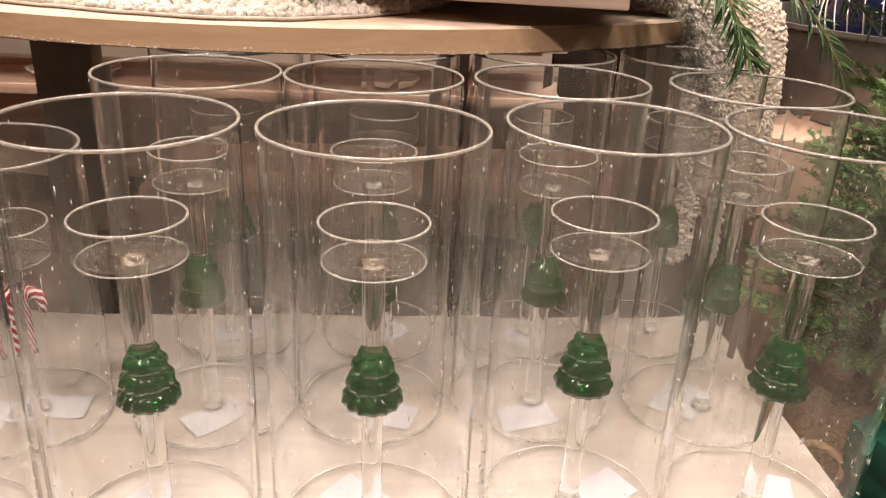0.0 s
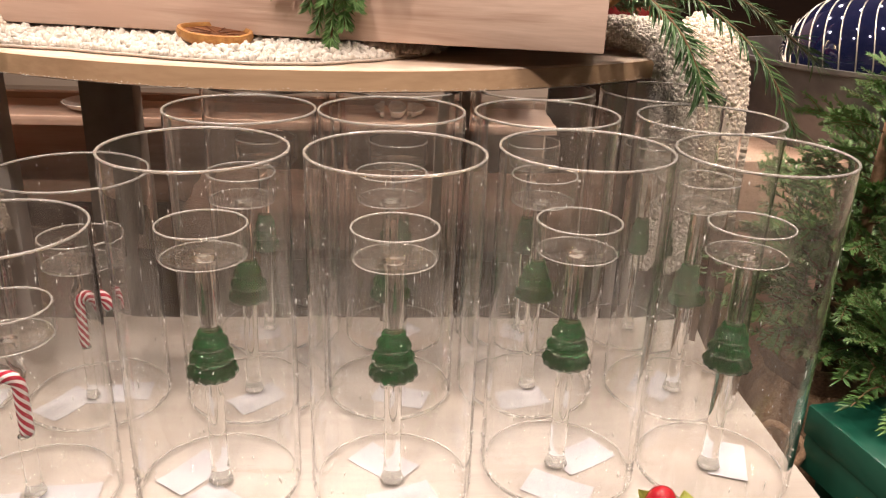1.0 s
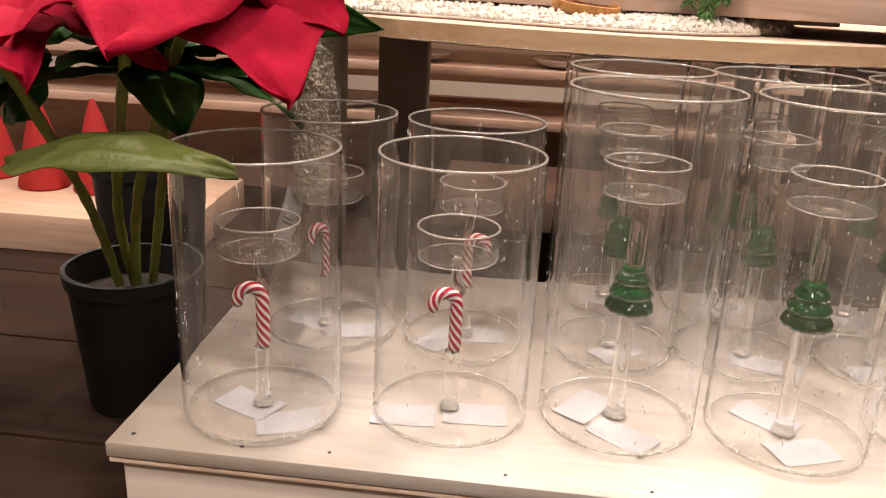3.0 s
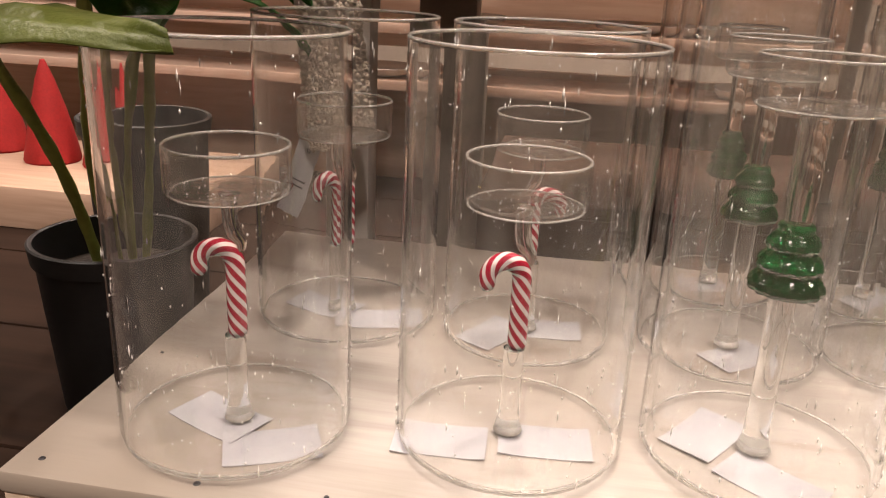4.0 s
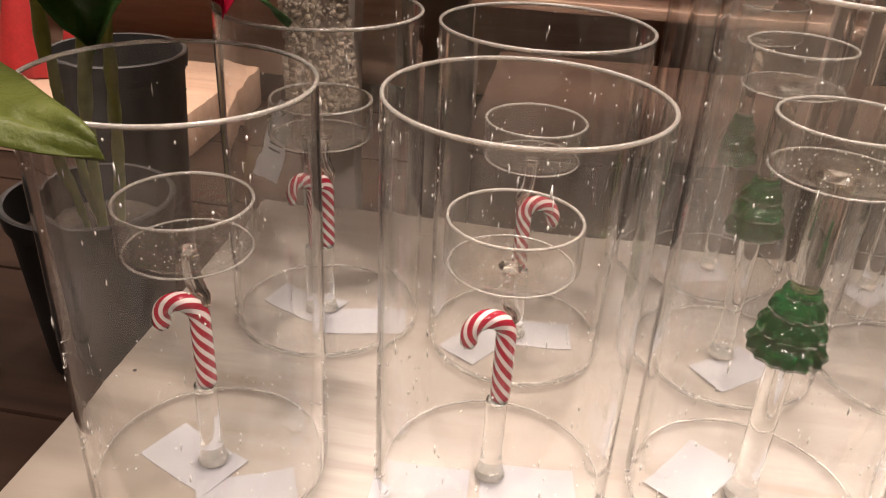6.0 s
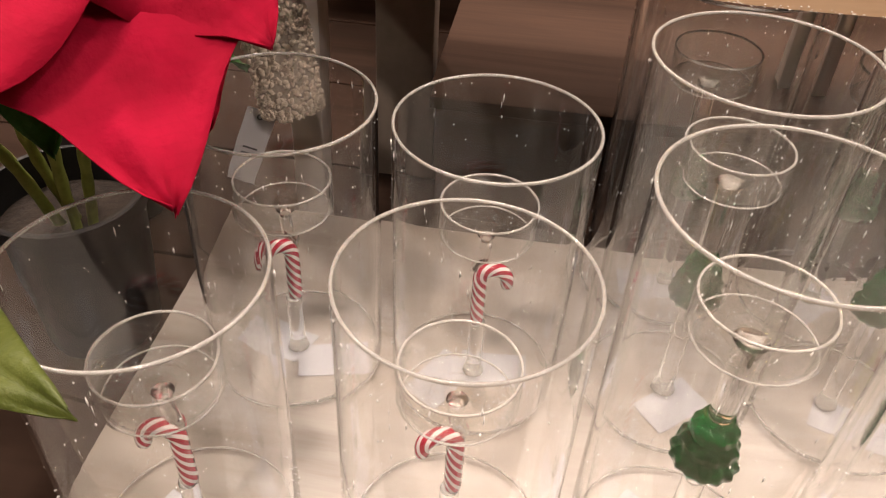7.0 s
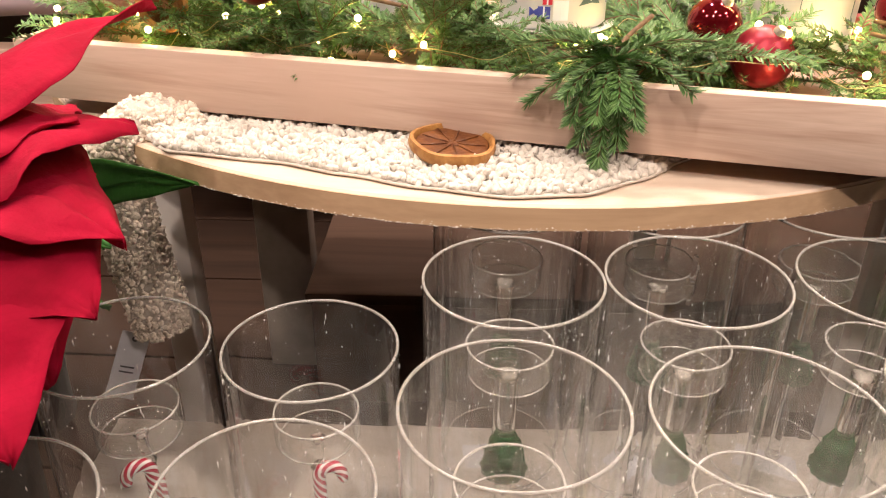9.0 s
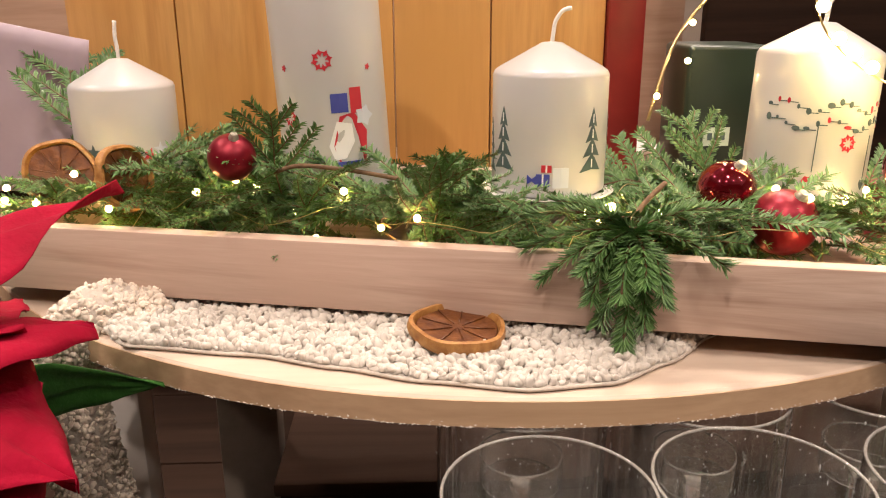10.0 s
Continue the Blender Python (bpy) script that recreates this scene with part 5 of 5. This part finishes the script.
# green leaves under the bracts
for k, (b, tip, w, mat) in enumerate((((-0.360, 0.42, 0.205), (-0.262, 0.492, 0.197), 0.021, GREEN_LEAF), ((-0.43, 0.290, 0.130), (-0.277, 0.228, 0.152), 0.024, OLIVE_LEAF),
                                      ((-0.39, 0.42, 0.17), (-0.318, 0.47, 0.125), 0.028, GREEN_LEAF), ((-0.42, 0.44, 0.17), (-0.36, 0.36, 0.135), 0.026, GREEN_LEAF),
                                      ((-0.45, 0.46, 0.16), (-0.55, 0.42, 0.13), 0.030, GREEN_LEAF), ((-0.44, 0.48, 0.16), (-0.49, 0.60, 0.12), 0.03, GREEN_LEAF),
                                      ((-0.39, 0.45, 0.16), (-0.33, 0.50, 0.150), 0.028, GREEN_LEAF), ((-0.50, 0.40, 0.15), (-0.56, 0.30, 0.10), 0.028, GREEN_LEAF),
                                      ((-0.41, 0.42, 0.185), (-0.355, 0.54, 0.15), 0.032, GREEN_LEAF))):
    add_leaf(b, tip, w, mat, "leaf", 60 + k, side=(0.35, -0.35, 0.8) if k == 0 else (-0.35, -0.85, -0.28) if k == 1 else None, sag=0.012, cup=0.14, waves=0.08, lobes=0.06)
r10 = random.Random(91)
for k in range(16):
    b = Vector((r10.uniform(-0.50, -0.38), r10.uniform(0.41, 0.54), r10.uniform(0.145, 0.20)))
    a = radians(r10.uniform(0, 360))
    add_leaf(b, b + Vector((0.085 * math.cos(a), 0.085 * math.sin(a), r10.uniform(-0.015, 0.02))), r10.uniform(0.022, 0.030), GREEN_LEAF, "leaf", 120 + k, sag=0.012, cup=0.16, waves=0.1, lobes=0.06)
for k, (tx, ty, tz) in enumerate(((-0.585, 0.43, 0.115), (-0.600, 0.47, 0.090), (-0.545, 0.40, 0.125), (-0.620, 0.42, 0.140), (-0.575, 0.50, 0.105))):
    add_leaf((-0.515, 0.475, 0.165), (tx, ty, tz), 0.030, GREEN_LEAF, "leaf", 150 + k, side=(0.8, -0.5, 0.3), sag=0.010, cup=0.16, waves=0.1, lobes=0.06)
PX, PY, PR = -0.500, 0.540, 0.058
for a, b, c, r in (((PX + 0.010, PY - 0.012, -0.06), (-0.465, 0.50, 0.06), F1, 0.0042), ((PX + 0.004, PY + 0.002, -0.06), (-0.488, 0.505, 0.04), (-0.43, 0.43, 0.18), 0.0040),
                   ((PX + 0.018, PY - 0.004, -0.06), (-0.452, 0.51, 0.05), (-0.40, 0.44, 0.20), 0.0040), ((PX - 0.004, PY - 0.008, -0.06), (-0.507, 0.49, 0.05), F2, 0.0042)):
    pts = bend([a, b, c], 9)
    part("stem", tube("stem", pts, [r * (1 + 0.12 * math.sin(3 * k)) for k in range(len(pts))], STEM_GREEN, 10), STEM_GREEN, plant)


def pot_profile(r, h):
    return [(0, 0), (r * 0.78, 0), (r * 0.80, 0.003), (r * 0.95, h - 0.016), (r * 0.955, h - 0.015), (r, h - 0.0145), (r + 0.0015, h - 0.001), (r, h), (r - 0.003, h - 0.0005), (r - 0.005, h - 0.02), (r * 0.8, 0.02), (0, 0.02)]


part("pot", lathe_bm(pot_profile(PR, 0.135), 56), POT, plant, "black plastic flower pot", pose(PX, PY, LOW))
part("soil", lathe_bm([(0, 0.108), (PR * 0.5, 0.110), (PR * 0.9, 0.106)], 40), SOIL, plant, "", pose(PX, PY, LOW))
for x, y, r, h in ((-0.560, 0.70, 0.058, 0.195), (-0.655, 0.47, 0.058, 0.110)):
    ob = thing("flower_pot", "empty black plastic flower pot", "flower pot", "black pots", "", pose(x, y, LOW))
    part("pot", lathe_bm(pot_profile(r, h), 56), POT, ob)
    part("soil", lathe_bm([(0, h - 0.03), (r * 0.5, h - 0.028), (r * 0.88, h - 0.032)], 40), SOIL, ob)

# pale ledge with red felt cones behind the pots
single("pale_ledge", box_bm((-1.2, 0.88, LOW), (-0.62, 1.15, -0.105), 0.003), BROWN_WOOD, "pale wooden ledge behind the pots", "ledge")
for x, y in ((-0.89, 1.02), (-0.80, 1.02), (-1.0, 1.06)):
    single("felt_cone", lathe_bm([(0, 0), (0.036, 0), (0.038, 0.003), (0.035, 0.02), (0.024, 0.07), (0.012, 0.115), (0.003, 0.140), (0, 0.141)], 40, lambda a, k: 1 + 0.02 * math.cos(3 * a + k)),
           RED_FELT, "red felt cone figure on the pale ledge", "decoration", "red cones", "", pose(x, y, -0.105))

# ---------------------------------------------------------------- right of the crate
for k, (x, y, z, h, a) in enumerate(((0.372, 0.345, LOW, 0.05, 8), (0.375, 0.350, LOW + 0.0505, 0.05, 3), (0.362, 0.356, LOW + 0.101, 0.05, 10))):
    gb = thing("gift_box", "dark green cardboard gift box with a white snowflake print", "gift box", "stack of gift boxes", "", pose(x, y, z, 0, 0, a))
    part("carton", box_bm((-0.055, -0.055, 0), (0.055, 0.055, h * 0.7), 0.001), GREEN_CARD, gb)
    part("lid", box_bm((-0.0565, -0.0565, h * 0.55), (0.0565, 0.0565, h), 0.0012), GREEN_CARD, gb, "dark green lid")
    for i in range(6):
        c, s = math.cos(math.pi * i / 3), math.sin(math.pi * i / 3)
        part("snowflake_ray", tube("snowflake_ray", [(-0.028 + 0.001 * c, -0.030 + 0.001 * s, h + 0.0003), (-0.028 + 0.010 * c, -0.030 + 0.010 * s, h + 0.0003)], 0.0006, WHITE_INK, 5), WHITE_INK, gb)

tree = thing("potted_fir", "small dark green fir in a burlap wrapped pot", "potted plant")
TX, TY = 0.375, 0.505
part("burlap", lathe_bm([(0, 0), (0.055, 0), (0.066, 0.03), (0.070, 0.07), (0.058, 0.105), (0.048, 0.118), (0.060, 0.140), (0.055, 0.142), (0.04, 0.12), (0, 0.11)], 48,
                        lambda a, k: 1 + 0.05 * math.sin(7 * a + k) + 0.03 * math.sin(13 * a)), BURLAP, tree, "rough brown burlap", pose(TX, TY, LOW))
part("trunk", tube("trunk", [(TX, TY, -0.06), (TX, TY, 0.22)], [0.008, 0.003], TWIG, 8), TWIG, tree)
r8 = random.Random(55)
for i in range(90):
    z = -0.035 + 0.235 * (i / 89)
    s = (1.05 - 0.75 * (i / 89))
    sprig(tree, i, pose(TX, TY, z, 0, -r8.uniform(5, 35), r8.uniform(0, 360)) @ pose(0, 0, 0, r8.uniform(-40, 40)), s * r8.uniform(0.85, 1.15))
for i in range(14):
    sprig(tree, i, pose(0.352, 0.408, 0.03, 0, -r8.uniform(10, 80), r8.uniform(0, 360)), 0.38)
single("cardboard_box", box_bm((0.345, 0.66, LOW), (0.46, 0.78, 0.098), 0.002), BROWN_WOOD, "brown wooden box behind the small fir", "box")
single("jute_twine", tube("jute_twine", bend([(0.262, 0.40, -0.10), (0.275, 0.392, -0.07), (0.30, 0.40, -0.045), (0.285, 0.42, -0.038), (0.265, 0.41, -0.054), (0.275, 0.39, -0.08), (0.30, 0.38, -0.12)], 8), 0.003, BURLAP, 7),
       BURLAP, "loose rough jute twine beside the crate", "twine")

bowl = thing("zinc_bowl", "wide grey zinc bowl holding dark blue glass balls", "bowl", "", "", pose(0.585, 0.80, 0.0))
part("bowl_wall", lathe_bm([(0, 0.085), (0.16, 0.085), (0.185, 0.10), (0.205, 0.178), (0.209, 0.180), (0.209, 0.184), (0.203, 0.184), (0.18, 0.105), (0.155, 0.092), (0, 0.092)], 72), ZINC, bowl)
part("foot", lathe_bm([(0, LOW), (0.14, LOW), (0.14, 0.0845), (0, 0.0845)], 48), DARK_WOOD, bowl, "dark wooden stand")


def ribbed_ball(x, y, z, r, turn):
    ob = thing("glass_ball", "dark blue glass ball with silver glitter ribs", "bauble", "balls in the bowl", "", pose(x, y, z, turn, 30, turn))
    bm = bmesh.new()
    bmesh.ops.create_uvsphere(bm, u_segments=48, v_segments=28, radius=r)
    part("ball", bm, NAVY, ob)
    for k in range(20):
        pts = []
        for i in range(21):
            th = math.pi * (0.06 + 0.88 * i / 20)
            ph = 2 * math.pi * k / 20 + 0.9 * th
            pts.append((1.003 * r * math.sin(th) * math.cos(ph), 1.003 * r * math.sin(th) * math.sin(ph), 1.003 * r * math.cos(th)))
        part("glitter_rib", tube("glitter_rib", pts, 0.0008, SILVER, 5), SILVER, ob)


ribbed_ball(0.485, 0.76, 0.185, 0.066, 20)
ribbed_ball(0.575, 0.69, 0.165, 0.050, 60)
ribbed_ball(0.62, 0.80, 0.170, 0.060, -40)
ribbed_ball(0.54, 0.90, 0.170, 0.060, 100)

# ---------------------------------------------------------------- front: berry branch and little easel
berries = thing("berry_branch", "artificial branch with lime and rust leaves and red berries", "branch")
BB = [((0.30, 0.14, -0.15), (0.24, 0.19, -0.05), (0.19, 0.225, 0.010), (0.155, 0.235, 0.026), (0.133, 0.238, 0.036)),
      ((0.30, 0.14, -0.15), (0.25, 0.19, -0.04), (0.22, 0.225, 0.010), (0.185, 0.232, 0.026), (0.150, 0.225, 0.018)),
      ((0.28, 0.13, -0.15), (0.20, 0.17, -0.06), (0.13, 0.205, -0.006), (0.085, 0.22, 0.002), (0.052, 0.226, 0.008)),
      ((0.30, 0.14, -0.15), (0.27, 0.19, -0.04), (0.245, 0.22, 0.010), (0.235, 0.228, 0.028)),
      ((0.28, 0.13, -0.15), (0.19, 0.16, -0.07), (0.14, 0.185, -0.03), (0.10, 0.20, -0.012)),
      ((0.29, 0.14, -0.15), (0.23, 0.18, -0.06), (0.18, 0.205, -0.012), (0.15, 0.215, 0.006), (0.125, 0.222, 0.014)),
      ((0.30, 0.14, -0.15), (0.25, 0.18, -0.06), (0.21, 0.205, -0.015), (0.19, 0.212, 0.002), (0.172, 0.220, 0.020)),
      ((0.30, 0.13, -0.15), (0.26, 0.17, -0.06), (0.235, 0.195, -0.02), (0.22, 0.205, 0.0)),
      ((0.28, 0.12, -0.15), (0.21, 0.155, -0.08), (0.16, 0.175, -0.045), (0.125, 0.185, -0.028))]
r9 = random.Random(17)
for k, pts in enumerate(BB):
    c = bend(pts, 7)
    part("twig", tube("twig", c, [0.0016 * (1.1 - 0.6 * i / len(c)) for i in range(len(c))], TWIG, 7), TWIG, berries)
    for i in range(len(c) // 2 - 4, len(c)):
        p = c[i]
        a = r9.uniform(0, 360)
        d = Vector((math.cos(radians(a)), 0.7 * math.sin(radians(a)) - 0.2, r9.uniform(-0.1, 0.9))).normalized()
        ln = r9.uniform(0.014, 0.023)
        mat = LIME_LEAF if r9.random() < 0.84 else RUST_LEAF
        part("leaf", leaf_mesh("leaf", p, p + d * ln, ln * 0.40, mat, 0.002, (math.cos(radians(a + 90)), 0.3, math.sin(radians(a + 90))), 0.12, 0.05, i + 7 * k, 0.08), mat, berries)
for x, y, z, r, mat in ((0.132, 0.240, 0.040, 0.0072, BERRY), (0.150, 0.232, 0.030, 0.0058, DARK_BERRY), (0.125, 0.216, 0.002, 0.0066, BERRY), (0.079, 0.218, 0.003, 0.0056, DARK_BERRY),
                        (0.105, 0.20, -0.016, 0.007, DARK_BERRY), (0.165, 0.205, -0.012, 0.0075, DARK_BERRY), (0.14, 0.195, -0.01, 0.0066, BERRY), (0.21, 0.215, -0.008, 0.007, BERRY)):
    bm = bmesh.new()
    bmesh.ops.create_uvsphere(bm, u_segments=20, v_segments=14, radius=r)
    part("berry", bm, mat, berries, "", pose(x, y, z, 20, 15, 0) @ Matrix.Diagonal((1, 1, 1.25, 1)))

easel = thing("mini_easel", "tiny pale wooden trestle leaning at the crate front", "easel", "", "", pose(0.014, 0.218, LOW))
for sx in (-1, 1):
    part("leg", box_bm((-0.003, -0.002, 0.0), (0.003, 0.002, 0.150), 0.0006), TRAY, easel, "", pose(sx * 0.030, 0, 0, 0, -sx * 7, 0))
part("crossbar", box_bm((-0.019, -0.004, 0.150), (0.019, 0.004, 0.156), 0.0006), TRAY, easel)
part("crossbar", box_bm((-0.030, -0.0045, 0.070), (0.030, 0.0, 0.076), 0.0006), TRAY, easel)

# goods glimpsed under the round table
for x, z, w in ((-0.55, 0.1005, 0.05), (-0.34, 0.1005, 0.06), (-0.10, 0.1005, 0.055), (0.15, 0.1705, 0.05), (-0.45, 0.0205, 0.06), (0.02, 0.0205, 0.05)):
    single("white_dish", lathe_bm([(0, 0), (w * 0.5, 0), (w * 0.85, 0.006), (w, 0.014), (w - 0.002, 0.0145), (w * 0.8, 0.008), (0, 0.004)], 40), SAUCER,
           "shallow white dish on the shop shelf", "dish", "dishes on the shelf", "", pose(x, 1.22, z))
